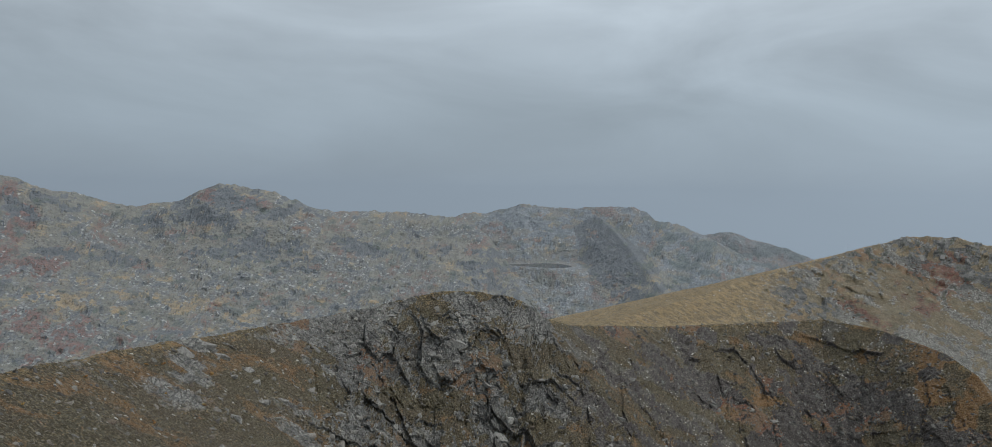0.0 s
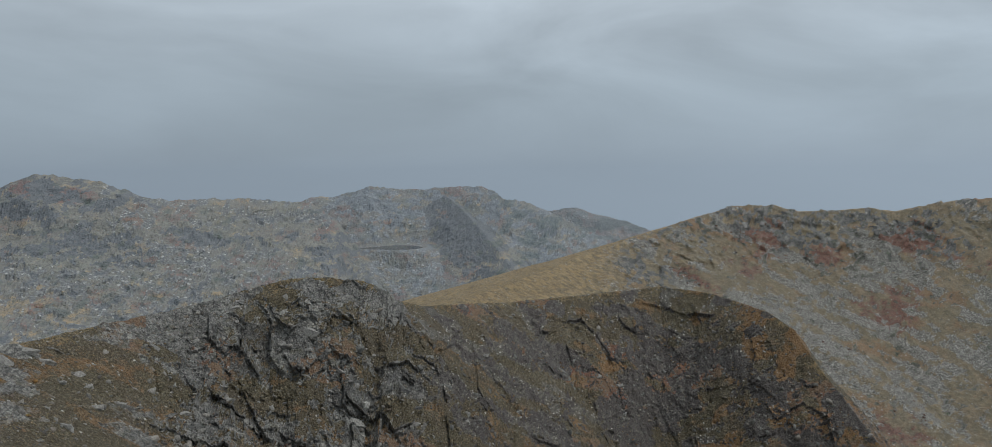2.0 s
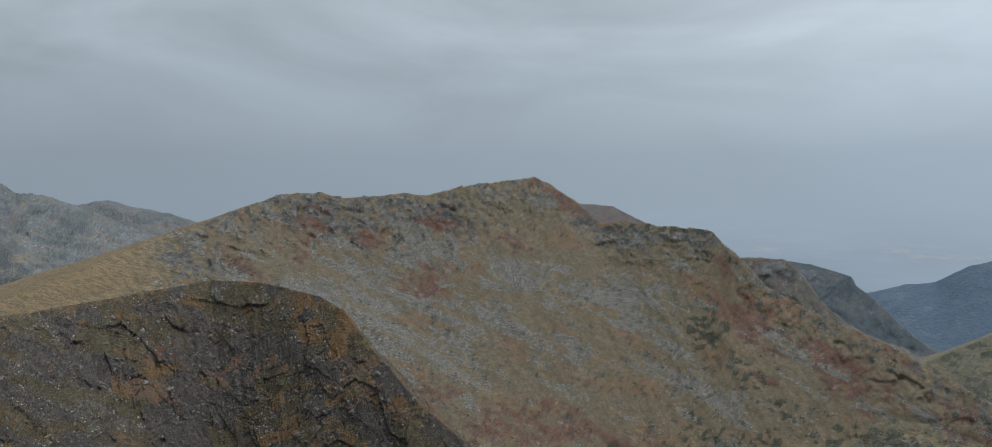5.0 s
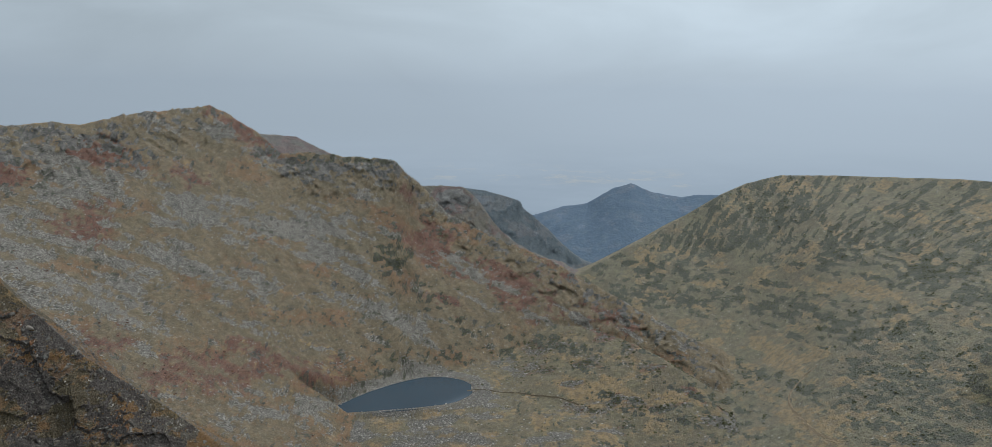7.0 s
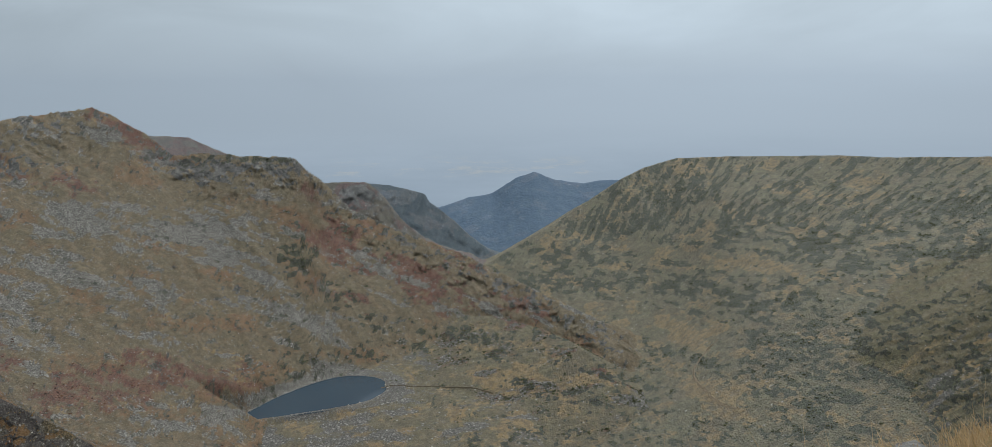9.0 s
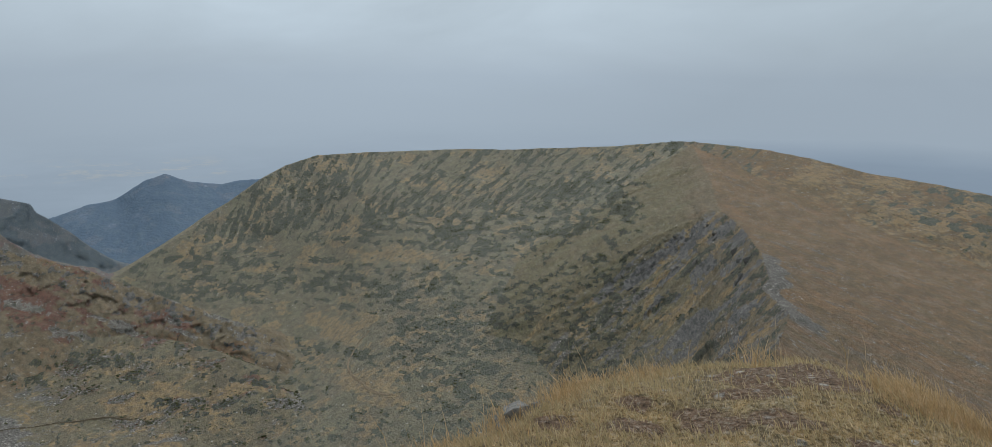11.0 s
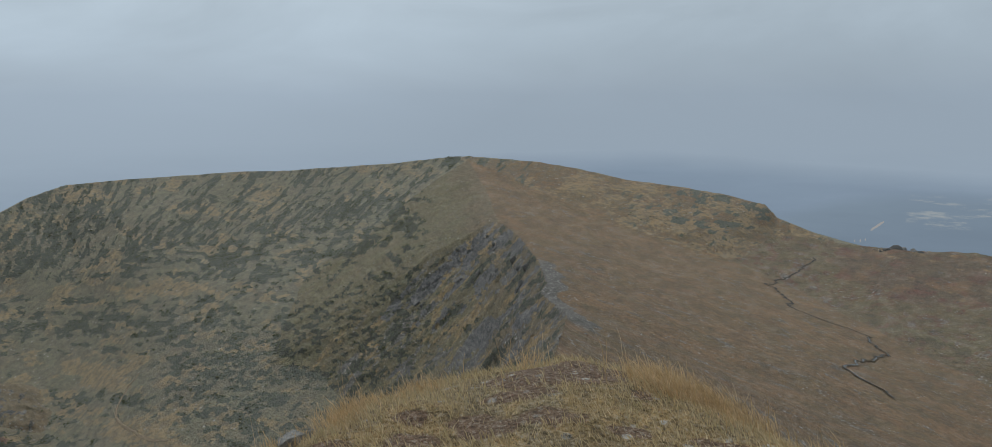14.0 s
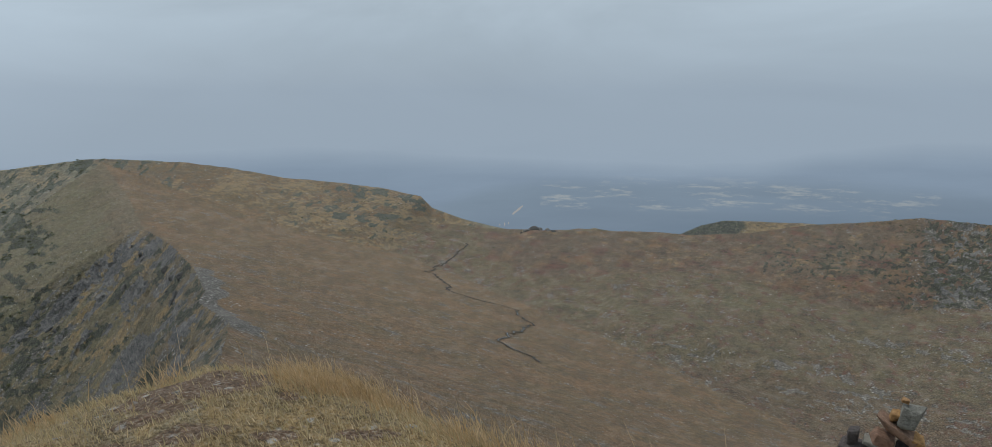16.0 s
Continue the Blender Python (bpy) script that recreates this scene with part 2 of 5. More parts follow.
LAKE_Z, FAR_LAKE_Z = -252.0, -284.0
LAKE_AT, FAR_LAKE_AT = spot(58.4, 0, 622), spot(3.2, 0, 2890)


def flank(d, slope, hollow, tail):
    return tail * d + np.maximum(slope - tail, 0) * hollow * (1 - np.exp(-d / hollow))


def knoll_edge(b):
    return np.interp((b + 60) % 360 - 60, (60, 89, 93.6, 97.5, 101, 104, 110.8, 118.5, 124.6, 129.6, 133.9, 139, 145, 160, 200), (3.4, 3.55, 3.8, 4.05, 4.45, 4.75, 5.25, 5.7, 5.3, 4.75, 4.45, 4.05, 3.9, 3.8, 3.6))


def lie(x, y):
    """Height of the bare land and the number of the landform, for arrays of places."""
    x, y = x.astype(np.float32), y.astype(np.float32)
    r = np.hypot(x, y)
    b = (np.degrees(np.arctan2(x, y)) + 60) % 360 - 60
    # valleys and basins
    base = np.interp(b, (-60, 20, 34, 48, 74, 84, 104, 114, 122, 175, 190, 300), (-330, -330, -300, -253, -255, -290, -285, -210, -153, -153, -200, -330)).astype(np.float32)
    fall = np.interp(b, (-60, 40, 52, 100, 118, 175, 300), (.15, .17, .26, .26, .45, .45, .15))
    brim = np.interp(b, (-60, 40, 56, 100, 118, 140, 175, 300), (1200, 1150, 930, 950, 950, 870, 840, 900))
    z = base - np.minimum(fall * np.maximum(r - brim, 0), 950)
    z = z + 8 * fbm(x, y, 110, 4, 5) * step(150, 400, r)
    which = np.zeros(x.shape, np.int32)
    off, left = np.full(x.shape, 500, np.float32), np.zeros(x.shape, bool)
    margin = np.full(x.shape, 99, np.float32)
    # summit knoll: nearly level, then rounding over into steep turf
    edge = knoll_edge(b)
    over = 0.3 * np.logaddexp(0, (r - edge) / 0.3)
    top = -0.012 * np.minimum(r, 9) - 0.8 * over + step(1.5, 1.15, r / edge) * (.1 + .9 * step(74, 84, b) * step(190, 178, b)) * (0.075 * fbm(x, y, 1.1, 4, 31) + 0.05 * fbm(x, y, .45, 3, 36)) + 0.18 * np.minimum(over, 8) * fbm(x, y, 14, 1, 32) * step(74, 84, b) * step(190, 178, b)
    which = np.where(top > z, 1, which)
    margin = np.abs(top - z)
    z = np.maximum(top, z)
    for number, (name, crest) in enumerate(CRESTS.items(), 2):
        pts = [(*spot(*row[:3]), row[3], row[4]) for row in crest["rows"]]
        (hl, hr), (tl, tr) = crest["hollow"], crest["tail"]
        reach = math.hypot(*pts[len(pts) // 2][:2])
        best, total = np.full(x.shape, 1e12, np.float32), np.full(x.shape, 1e-30, np.float32)
        cz, sl, sr, lies_left = 0.0, 0.0, 0.0, np.zeros(x.shape, bool)
        for p, q in zip(pts, pts[1:]):
            dx, dy = q[0] - p[0], q[1] - p[1]
            t = np.clip(((x - p[0]) * dx + (y - p[1]) * dy) / (dx * dx + dy * dy), 0, 1)
            ex, ey = x - (p[0] + t * dx), y - (p[1] + t * dy)
            d2 = ex * ex + ey * ey
            lies_left = np.where(d2 < best, dx * ey - dy * ex > 0, lies_left)
            best = np.minimum(best, d2)
            w = d2 * np.float32(1 / reach ** 2) + np.float32(4e-6)
            w = w * w
            w = 1 / (w * w)
            total += w
            cz, sl, sr = cz + w * (p[2] + t * (q[2] - p[2])), sl + w * (p[3] + t * (q[3] - p[3])), sr + w * (p[4] + t * (q[4] - p[4]))
        out = np.sqrt(best)
        high = (cz / total - np.where(lies_left, flank(out, sl / total, hl, tl), flank(out, sr / total, hr, tr))).astype(np.float32)
        if "span" in crest:  # a low swell that ends at these bearings
            lo, hi = crest["span"]
            high = high - (np.maximum(lo - b, 0) + np.maximum(b - hi, 0)) * reach * .02
        wins = high > z
        k = np.minimum(.012 * r, 14) * np.clip(np.minimum(out, off) / (.1 * reach), 0, 1) * (r > 40) + 1e-3
        gap = np.abs(high - z)
        which, off, left = np.where(wins, number, which), np.where(wins, out, off), np.where(wins, lies_left, left)
        margin = np.where(wins, gap, np.minimum(margin, gap))
        z = np.maximum(high, z) + np.maximum(k - gap, 0) ** 2 / (4 * k)
    return z, which, b, r, margin, off, left


import collections

# ---- materials ----
class Nodes:
    """Short hand for building node trees."""

    def __init__(self, name, rough=0.9):
        self.mat = bpy.data.materials.new(name)
        self.mat.use_nodes = True
        self.tree = self.mat.node_tree
        self.bsdf = self.tree.nodes["Principled BSDF"]
        self.bsdf.inputs["Roughness"].default_value = rough
        self.bsdf.inputs["Specular IOR Level"].default_value = 0.25
        self.place = self.tree.nodes.new("ShaderNodeNewGeometry").outputs["Position"]

    def put(self, socket, value):
        if isinstance(value, bpy.types.NodeSocket):
            self.tree.links.new(value, socket)
        elif isinstance(value, tuple):
            socket.default_value = (*value, 1) if len(value) == 3 and len(socket.default_value) == 4 else value
        else:
            socket.default_value = value

    def noise(self, size, detail=5, rough=0.6, stretch=None, twist=0.0):
        n = self.tree.nodes.new("ShaderNodeTexNoise")
        n.inputs["Scale"].default_value, n.inputs["Detail"].default_value = 1 / size, detail
        n.inputs["Roughness"].default_value, n.inputs["Distortion"].default_value = rough, twist
        self.put(n.inputs["Vector"], self.stretched(stretch))
        return n.outputs["Fac"]

    def stretched(self, stretch, turn=0.0):
        if not stretch:
            return self.place
        m = self.tree.nodes.new("ShaderNodeMapping")
        m.inputs["Scale"].default_value = stretch
        m.inputs["Rotation"].default_value = (0, 0, turn)
        self.put(m.inputs["Vector"], self.place)
        return m.outputs[0]

    def cell(self, size, out="Distance", feature="F1", stretch=None):
        v = self.tree.nodes.new("ShaderNodeTexVoronoi")
        v.feature = feature
        v.inputs["Scale"].default_value = 1 / size
        self.put(v.inputs["Vector"], self.stretched(stretch))
        return v.outputs[out]

    def math(self, op, a, b=0.0):
        m = self.tree.nodes.new("ShaderNodeMath")
        m.operation = op
        self.put(m.inputs[0], a), self.put(m.inputs[1], b)
        return m.outputs[0]

    def span(self, value, lo, hi, out_lo=0.0, out_hi=1.0):
        m = self.tree.nodes.new("ShaderNodeMapRange")
        for i, v in enumerate((value, lo, hi, out_lo, out_hi)):
            self.put(m.inputs[i], v)
        return m.outputs[0]

    def mix(self, fac, a, b):
        m = self.tree.nodes.new("ShaderNodeMix")
        m.data_type = "RGBA"
        self.put(m.inputs[0], fac), self.put(m.inputs[6], a), self.put(m.inputs[7], b)
        return m.outputs[2]

    def layer(self, name):
        a = self.tree.nodes.new("ShaderNodeAttribute")
        a.attribute_name = name
        s = self.tree.nodes.new("ShaderNodeSeparateColor")
        self.put(s.inputs[0], a.outputs["Color"])
        return [s.outputs[0], s.outputs[1], s.outputs[2], a.outputs["Alpha"]]

    def bump(self, height, distance, strength=1.0, under=None):
        b = self.tree.nodes.new("ShaderNodeBump")
        b.inputs["Distance"].default_value, b.inputs["Strength"].default_value = distance, strength
        self.put(b.inputs["Height"], height)
        if under:
            self.put(b.inputs["Normal"], under)
        return b.outputs[0]

    def done(self, color, normal=None):
        self.put(self.bsdf.inputs["Base Color"], color)
        if normal:
            self.put(self.bsdf.inputs["Normal"], normal)
        return self.mat


OLIVE, BROWN, GOLD = (.175, .15, .07), (.20, .135, .075), (.52, .345, .14)
HEATH, RUST, SOIL = (.265, .085, .062), (.27, .15, .065), (.21, .135, .085)


def hazed(color, amount, air=(.29, .33, .365)):
    """The colour mixed towards blue-grey air: haze of distance painted into the base colour."""
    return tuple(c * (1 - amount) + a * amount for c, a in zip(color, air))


def land(name, grain, veil=0.0, relief=1.0, turf_a=OLIVE, turf_b=BROWN, punch=1.0, air=(.29, .33, .365), pale=(.32, .305, .275), dark=(.10, .097, .093), stone=(.37, .35, .31), lone_share=.06):
    """Turf, stones, rock, heath and scrub; grain is the size of the smallest clumps in metres, veil the share of haze
    mixed into the colours.
    """
    n = Nodes(name, 0.92)
    tint = lambda c: hazed(c, veil, air)
    rock, scree, heath, shrub = n.layer("cover")
    gold, rust, soil, tone = n.layer("turf")
    broad, fine, tiny = n.noise(grain * 30, 5, 0.6), n.noise(grain * 6, 7, 0.68), n.noise(grain * 1.3, 4, 0.7)
    mixed = lambda m, top=.75: n.math("MULTIPLY", n.span(n.math("ADD", m, n.math("MULTIPLY", n.math("SUBTRACT", n.mix(.5, fine, tiny), .5), 3.4)), .25, .8), top)
    soft = lambda m, k=.9, s=fine, w=.07: n.span(n.math("ADD", m, n.math("MULTIPLY", n.math("SUBTRACT", s, .5), k)), .5 - w, .5 + w)

    def scattered(size, amount, lo, hi):
        """Single stones or bushes: cells of which a share is filled, each with a soft rim; and a random tone for each."""
        v = n.tree.nodes.new("ShaderNodeTexVoronoi")
        v.inputs["Scale"].default_value = 1 / size
        n.put(v.inputs["Vector"], n.place)
        c = n.tree.nodes.new("ShaderNodeSeparateColor")
        n.put(c.inputs[0], v.outputs["Color"])
        filled = n.math("LESS_THAN", c.outputs[0], amount)
        return n.math("MULTIPLY", filled, n.span(v.outputs["Distance"], lo, hi, 1, 0)), c.outputs[1]

    turf = n.mix(n.span(broad, .38, .62), tint(turf_a), tint(turf_b))
    brown, green, umber, _ = n.layer("kin")
    turf = n.mix(green, turf, n.mix(n.span(broad, .38, .62), tint((.225, .21, .095)), tint((.235, .19, .092))))
    turf = n.mix(brown, turf, n.mix(n.span(broad, .38, .62), hazed((.26, .17, .072), .04), hazed((.28, .155, .07), .04)))
    turf = n.mix(mixed(gold, .7), turf, hazed(GOLD, veil * .6))
    turf = n.mix(n.span(fine, .42, .62, .62, 0), turf, tint((.075, .06, .035)))
    turf = n.mix(n.span(tiny, .5, .72, 0, .6), turf, tint((.40, .32, .18)))
    turf = n.mix(soft(soil), turf, tint(SOIL))
    turf = n.mix(mixed(rust, .8), turf, tint(RUST))
    turf = n.mix(mixed(heath, .78), turf, n.mix(n.span(tiny, .4, .6), hazed((.085, .045, .034), veil * .7), hazed(HEATH, veil * .7)))
    # rubble: packed stones of every tone
    stones, tone0 = scattered(grain * 1.5, 1.1, .30, .62)
    rubble = n.mix(tone0, tint(tuple(c * .55 for c in stone)), tint(stone))
    rubble = n.mix(stones, tint((.105, .095, .08)), rubble)
    rubble = n.mix(n.span(fine, .45, .6, .35, 0), rubble, tint((.12, .10, .07)))
    color = n.mix(soft(scree, 2.0, n.mix(.5, fine, tiny), .1), turf, rubble)
    # stones lying singly in the grass
    lone, tone2 = scattered(grain * 3.0, n.span(scree, .0, .7, lone_share, .8), .24, .36)
    color = n.mix(n.math("MULTIPLY", lone, .9), color, n.mix(tone2, tint((.28, .265, .235)), tint((.62, .595, .54))))
    # bare rock: beds and joints, pale lichen, dark wet seams, moss in the clefts
    beds = n.noise(grain * 7, 7, .66, (1, 1, 1.9), .6)
    face = n.mix(n.span(n.math("ADD", beds, n.math("MULTIPLY", n.math("SUBTRACT", tone, .5), .42)), .36, .64), tint(dark), tint(pale))
    face = n.mix(n.span(n.noise(grain * 22, 4, .6), .42, .62), n.mix(.5, face, tint((.10, .098, .096))), face)
    face = n.mix(n.span(n.noise(grain * 3.2, 5, .7), .55, .68, 0, .75), face, tint(tuple(1.3 * c for c in pale)))
    joint = n.cell(grain * 6, "Distance", "DISTANCE_TO_EDGE", (1, 1, .5))
    face = n.mix(n.span(joint, 0, .06, .75, 0), face, tint((.045, .044, .043)))
    face = n.mix(n.span(n.noise(grain * 12, 5, .65), .58, .68, 0, .4), face, tint((.14, .125, .06)))
    face = n.mix(n.math("MULTIPLY", umber, .78), face, tint((.07, .058, .055)))
    color = n.mix(soft(rock, .9), color, face)
    # scrub: closed carpet and single bushes
    tuft, tone3 = scattered(grain * 4.2, 1.1, .15, .6)
    scrub = n.mix(tuft, tint((.045, .048, .026)), n.mix(tone3, tint((.075, .082, .04)), tint((.125, .128, .06))))
    color = n.mix(soft(shrub, 1.3, n.mix(.5, fine, tiny), .13), color, scrub)
    lone_bush, tone4 = scattered(grain * 7.5, n.span(shrub, .12, .6, 0, .55), .18, .34)
    color = n.mix(n.math("MULTIPLY", lone_bush, .9), color, n.mix(tone4, tint((.035, .045, .022)), tint((.07, .085, .036))))
    # uneven brightness of clump and stone
    color = n.mix(n.span(tone, .0, .5, .45 * punch, 0), color, tint((.045, .04, .032)))
    color = n.mix(n.span(tone, .55, 1.0, 0, .25 * punch), color, tint((.46, .42, .34)))
    grit = n.noise(grain * 1.1, 3, .8)
    color = n.mix(n.span(grit, .36, .50, .62 * punch, 0), color, tint((.03, .027, .022)))
    color = n.mix(n.span(grit, .53, .66, 0, .55 * punch), color, tint((.50, .46, .38)))
    rough = n.bump(fine, grain * 4.0 * relief, 1.0)
    rough = n.bump(n.math("ADD", tiny, n.math("MULTIPLY", stones, .35)), grain * 1.6 * relief, 1.0, rough)
    return n.done(color, rough)


# ---- the land as one sheet, cut where one landform meets the next ----
FIRST, LAST, STEP, ROWS = -35.0, 174.0, 0.105, 480
bearings = np.concatenate([np.arange(FIRST, LAST, STEP), np.arange(LAST, FIRST + 360, 1.5)])
ranges = np.exp(np.linspace(math.log(0.02), math.log(4900), 1000))


def sampled():
    """Distances for every bearing, closer together where the ground turns its face to the summit."""
    coarse = np.concatenate([np.arange(FIRST, LAST, 0.3), np.arange(LAST, FIRST + 360, 6.0)])
    bb, rr = np.meshgrid(np.radians(coarse), ranges, indexing="ij")
    z = lie(rr * np.sin(bb), rr * np.cos(bb))[0]
    rise = np.arctan2(z - EYE, rr)
    seen = rise >= np.maximum.accumulate(rise, axis=1) - 0.04
    piece = np.hypot(np.diff(rr, axis=1), np.diff(z, axis=1)) / rr[:, 1:]
    weight = np.abs(np.diff(rise, axis=1)) * np.where(seen[:, 1:], 6.0, 0.3) + piece * np.where(seen[:, 1:], .5, .12) + 2e-4
    weight *= np.where(rise[:, 1:] < radians(-29), .04, 1)
    for _ in range(4):
        weight = (np.roll(weight, 1, 0) + 2 * weight + np.roll(weight, -1, 0)) / 4
        weight[:, 1:-1] = (weight[:, :-2] + 2 * weight[:, 1:-1] + weight[:, 2:]) / 4
    total = np.concatenate([np.zeros((len(coarse), 1)), np.cumsum(weight, axis=1)], axis=1)
    total /= total[:, -1:]
    even = np.linspace(0, 1, ROWS)
    rows = np.array([np.interp(even, row, np.log(ranges)) for row in total])
    place = np.interp(bearings, np.append(coarse, FIRST + 360), np.arange(len(coarse) + 1))
    i = np.floor(place).astype(int)
    f = (place - i)[:, None]
    return np.exp(rows[i] * (1 - f) + rows[(i + 1) % len(coarse)] * f)


R = sampled()
B = np.repeat(np.radians(bearings)[:, None], ROWS, 1)
X, Y = R * np.sin(B), R * np.cos(B)
Z, KIND, BEAR, _, MARGIN, OFF, LEFT = lie(X, Y)
Z = Z.astype(np.float64)
BARE = Z.copy()
EVEN = step(.004, .03, R * radians(STEP) / np.maximum(np.gradient(R, axis=1), 1e-6))   # no fine relief where the sheet is coarse
NAMES.append("basin")
KIND = np.where((KIND == 0) & (BEAR > 117) & (BEAR < 200), len(NAMES) - 1, KIND)


def whole(kind, least=5000):
    """Gives crumbs of a landform that lie apart from its main piece to the land beside them."""
    runs, before, boss = [], [], []

    def root(i):
        while boss[i] != i:
            boss[i] = boss[boss[i]]
            i = boss[i]
        return i

    for c in range(len(kind)):
        row = kind[c]
        cuts = np.concatenate([[0], np.nonzero(np.diff(row))[0] + 1, [len(row)]]).tolist()
        here = []
        for a, b in zip(cuts, cuts[1:]):
            i = len(runs)
            runs.append((c, a, b, int(row[a]))), boss.append(i)
            for j in before:
                if runs[j][3] == runs[i][3] and runs[j][1] < b and a < runs[j][2]:
                    boss[root(j)] = root(i)
            here.append(i)
        before = here
    size = collections.Counter()
    for i, (c, a, b, k) in enumerate(runs):
        size[root(i)] += b - a
    largest = {}
    for i, (c, a, b, k) in enumerate(runs):
        largest[k] = max(largest.get(k, 0), size[root(i)])
    for i, (c, a, b, k) in enumerate(runs):
        if size[root(i)] < min(least, largest[k]):
            kind[c, a:b] = kind[c, a - 1] if a else runs[i + 1][3]
    return kind


KIND = whole(KIND.copy())


def of(*names):
    return np.isin(KIND, [NAMES.index(n) for n in names])


FAR = of("far_massif", "far_crest", "far_spur", "farthest_hills")
# relief: gullies and ribs down the flanks, crags, hummocks; it dies away where two landforms meet
def hold(size):
    return step(0, size, MARGIN)


calm = step(0, 40, OFF) * .8 + .2
near = of("near_ridge")
craggy = near * step(-17, -9, BEAR) * (~LEFT | (OFF < 4))
# upright ribs and clefts of the crags, and the chute of pale rubble between them
ribbed = 2.6 * fbm(BEAR * 3.3, OFF * .22, 8.5, 5, 3, .5, True) + 1.8 * fbm(BEAR * 3.3, OFF * .5, 22, 3, 4) - 5.0 * np.exp(-((BEAR - 2.5 + .05 * OFF) / .9) ** 2) + 3.0 * np.exp(-((BEAR + 2.6) / 2.2) ** 2)
Z += craggy * hold(6) * ribbed * step(1, 11, OFF)
Z += near * (1 - craggy) * hold(3) * .7 * fbm(X, Y, 9, 5, 6, .6)
main = of("main_mountain")
grassy = main * np.maximum(LEFT & (BEAR < 47), 1 - step(14, 25, BEAR))
Z += hold(9) * main * (1 - grassy) * calm * (5 * fbm(BEAR * 14 - OFF * .5, OFF * .45, 70, 5, 11, .5, True) + 2.4 * fbm(X, Y, 22, 5, 12, .6, True)) + grassy * .8 * fbm(X, Y, 25, 4, 13)
Z += hold(9) * main * (1 - grassy) * (1 - calm) * 3 * fbm(BEAR * 14, R, 18, 5, 14, .55, True)
# far mountains: buttresses under the crest, ice-worn humps and hollows on the benches below
Z += of("far_spur") * step(3, 60, OFF) * 22 * fbm(X, Y, 120, 6, 26, .6)
Z += FAR * ~of("far_spur") * hold(40) * step(15, 110, OFF) * (36 * fbm(X, Y, 300, 4, 20, .5, True) * step(700, 250, OFF) + 14 * fbm(BEAR * 47, OFF * .5, 110, 3, 21, .5, True) * step(620, 200, OFF) - 8)
Z += FAR * hold(40) * step(90, 320, OFF) * (30 * fbm(X, Y, 330, 7, 23, .55) + 9 * fbm(X, Y, 70, 4, 22, .6, True))
Z += FAR * step(60, 0, OFF) * hold(12) * 8 * fbm(BEAR * 45, 0 * R, 50, 6, 24, .62, True)
Z += of("dark_bluff", "bluff_behind", "back_hill", "forest_hill") * hold(20) * (.2 + .8 * step(0, 120, OFF)) * 10 * fbm(BEAR * 22, R * .4, 110, 6, 25, .55, True)
broad = of("broad_hill")
Z += broad * hold(8) * (step(10, 120, OFF) * ~LEFT * (4 * fbm(BEAR * 17 - R * .4, R * .25, 50, 5, 27, .5, True) * step(300, 160, OFF) + 4 * fbm(X, Y, 70, 6, 28, .55)) + .8 * fbm(X, Y, 60, 4, 29))
cliff = of("cliff_ridge")
crag = cliff * ~LEFT * step(10, 40, R)
Z += hold(6) * crag * np.minimum(R / 150, 1) * (3.2 * fbm(R * np.cos(np.radians(BEAR - 117)), R * np.sin(np.radians(BEAR - 117)) * .2, 14, 6, 33, .6, True) * step(0, 14, OFF) + .8 * fbm(X, Y, 6, 4, 34, .6, True)) + cliff * LEFT * hold(3) * step(12, 60, R) * .7 * fbm(X, Y, 22, 5, 35)
Z += of("brown_hill", "bench_hill") * hold(3) * (1.0 * fbm(X, Y, 40, 5, 37)) + of("moraine", "valley", "basin") * hold(4) * (R > 200) * (2.2 * fbm(X, Y, 30, 5, 39, .55)) + of("basin", "brown_hill") * hold(8) * step(250, 400, R) * 4.5 * fbm(X, Y, 130, 3, 40)

Z = BARE + (Z - BARE) * EVEN

# hollows for the two tarns
def tarn(at, z, half, turn, seed, wide=1.5, slope=.12):
    c, s = math.cos(radians(turn)), math.sin(radians(turn))
    u, v = ((X - at[0]) * c + (Y - at[1]) * s) / half[0], (-(X - at[0]) * s + (Y - at[1]) * c) / half[1]
    v = v / np.clip(.72 + .45 * u, .2, 1.15)
    d = np.sqrt(u * u + v * v) * (1 + .12 * fbm(X, Y, half[0] * .8, 4, seed))
    bank = z + np.clip((d - 1) * half[1] * slope, -14, 1.2)
    out = step(1.03, wide, d)
    return np.where(d < wide, bank * (1 - out) + Z * out, Z), d


Z, SHORE = tarn(LAKE_AT, LAKE_Z, (62, 37), -33, 51, 1.5)
Z, FAR_SHORE = tarn(FAR_LAKE_AT, FAR_LAKE_Z, (115, 105), 0, 52, 2.0, .30)


# crag blocks: tilted facets of rock, pushed in and out of the faces, each with a tone of its own
TONE = np.random.default_rng(3).random(X.shape)
TONE[1:] = .75 * TONE[1:] + .25 * TONE[:-1]


def blocks(mask, sizes, amounts, seed, upright=.9, up=.5):
    mask = mask * EVEN
    sel = mask > .03
    px, py, pz = X[sel], Y[sel], Z[sel]
    push, tone = 0, 0
    for k, (size, amount) in enumerate(zip(sizes, amounts)):
        v, t = cells(px, py, pz * upright, size, seed + 11 * k)
        push, tone = push + amount * v, tone + t * (.25 if k == 0 else .38)
    m = np.clip(mask[sel], 0, 1)
    X[sel] -= push * m * np.sin(B[sel]) * .9
    Y[sel] -= push * m * np.cos(B[sel]) * .9
    Z[sel] += push * m * up
    TONE[sel] = TONE[sel] * (1 - m) + m * np.clip(.3 * TONE[sel] + .35 + .5 * tone, 0, 1)


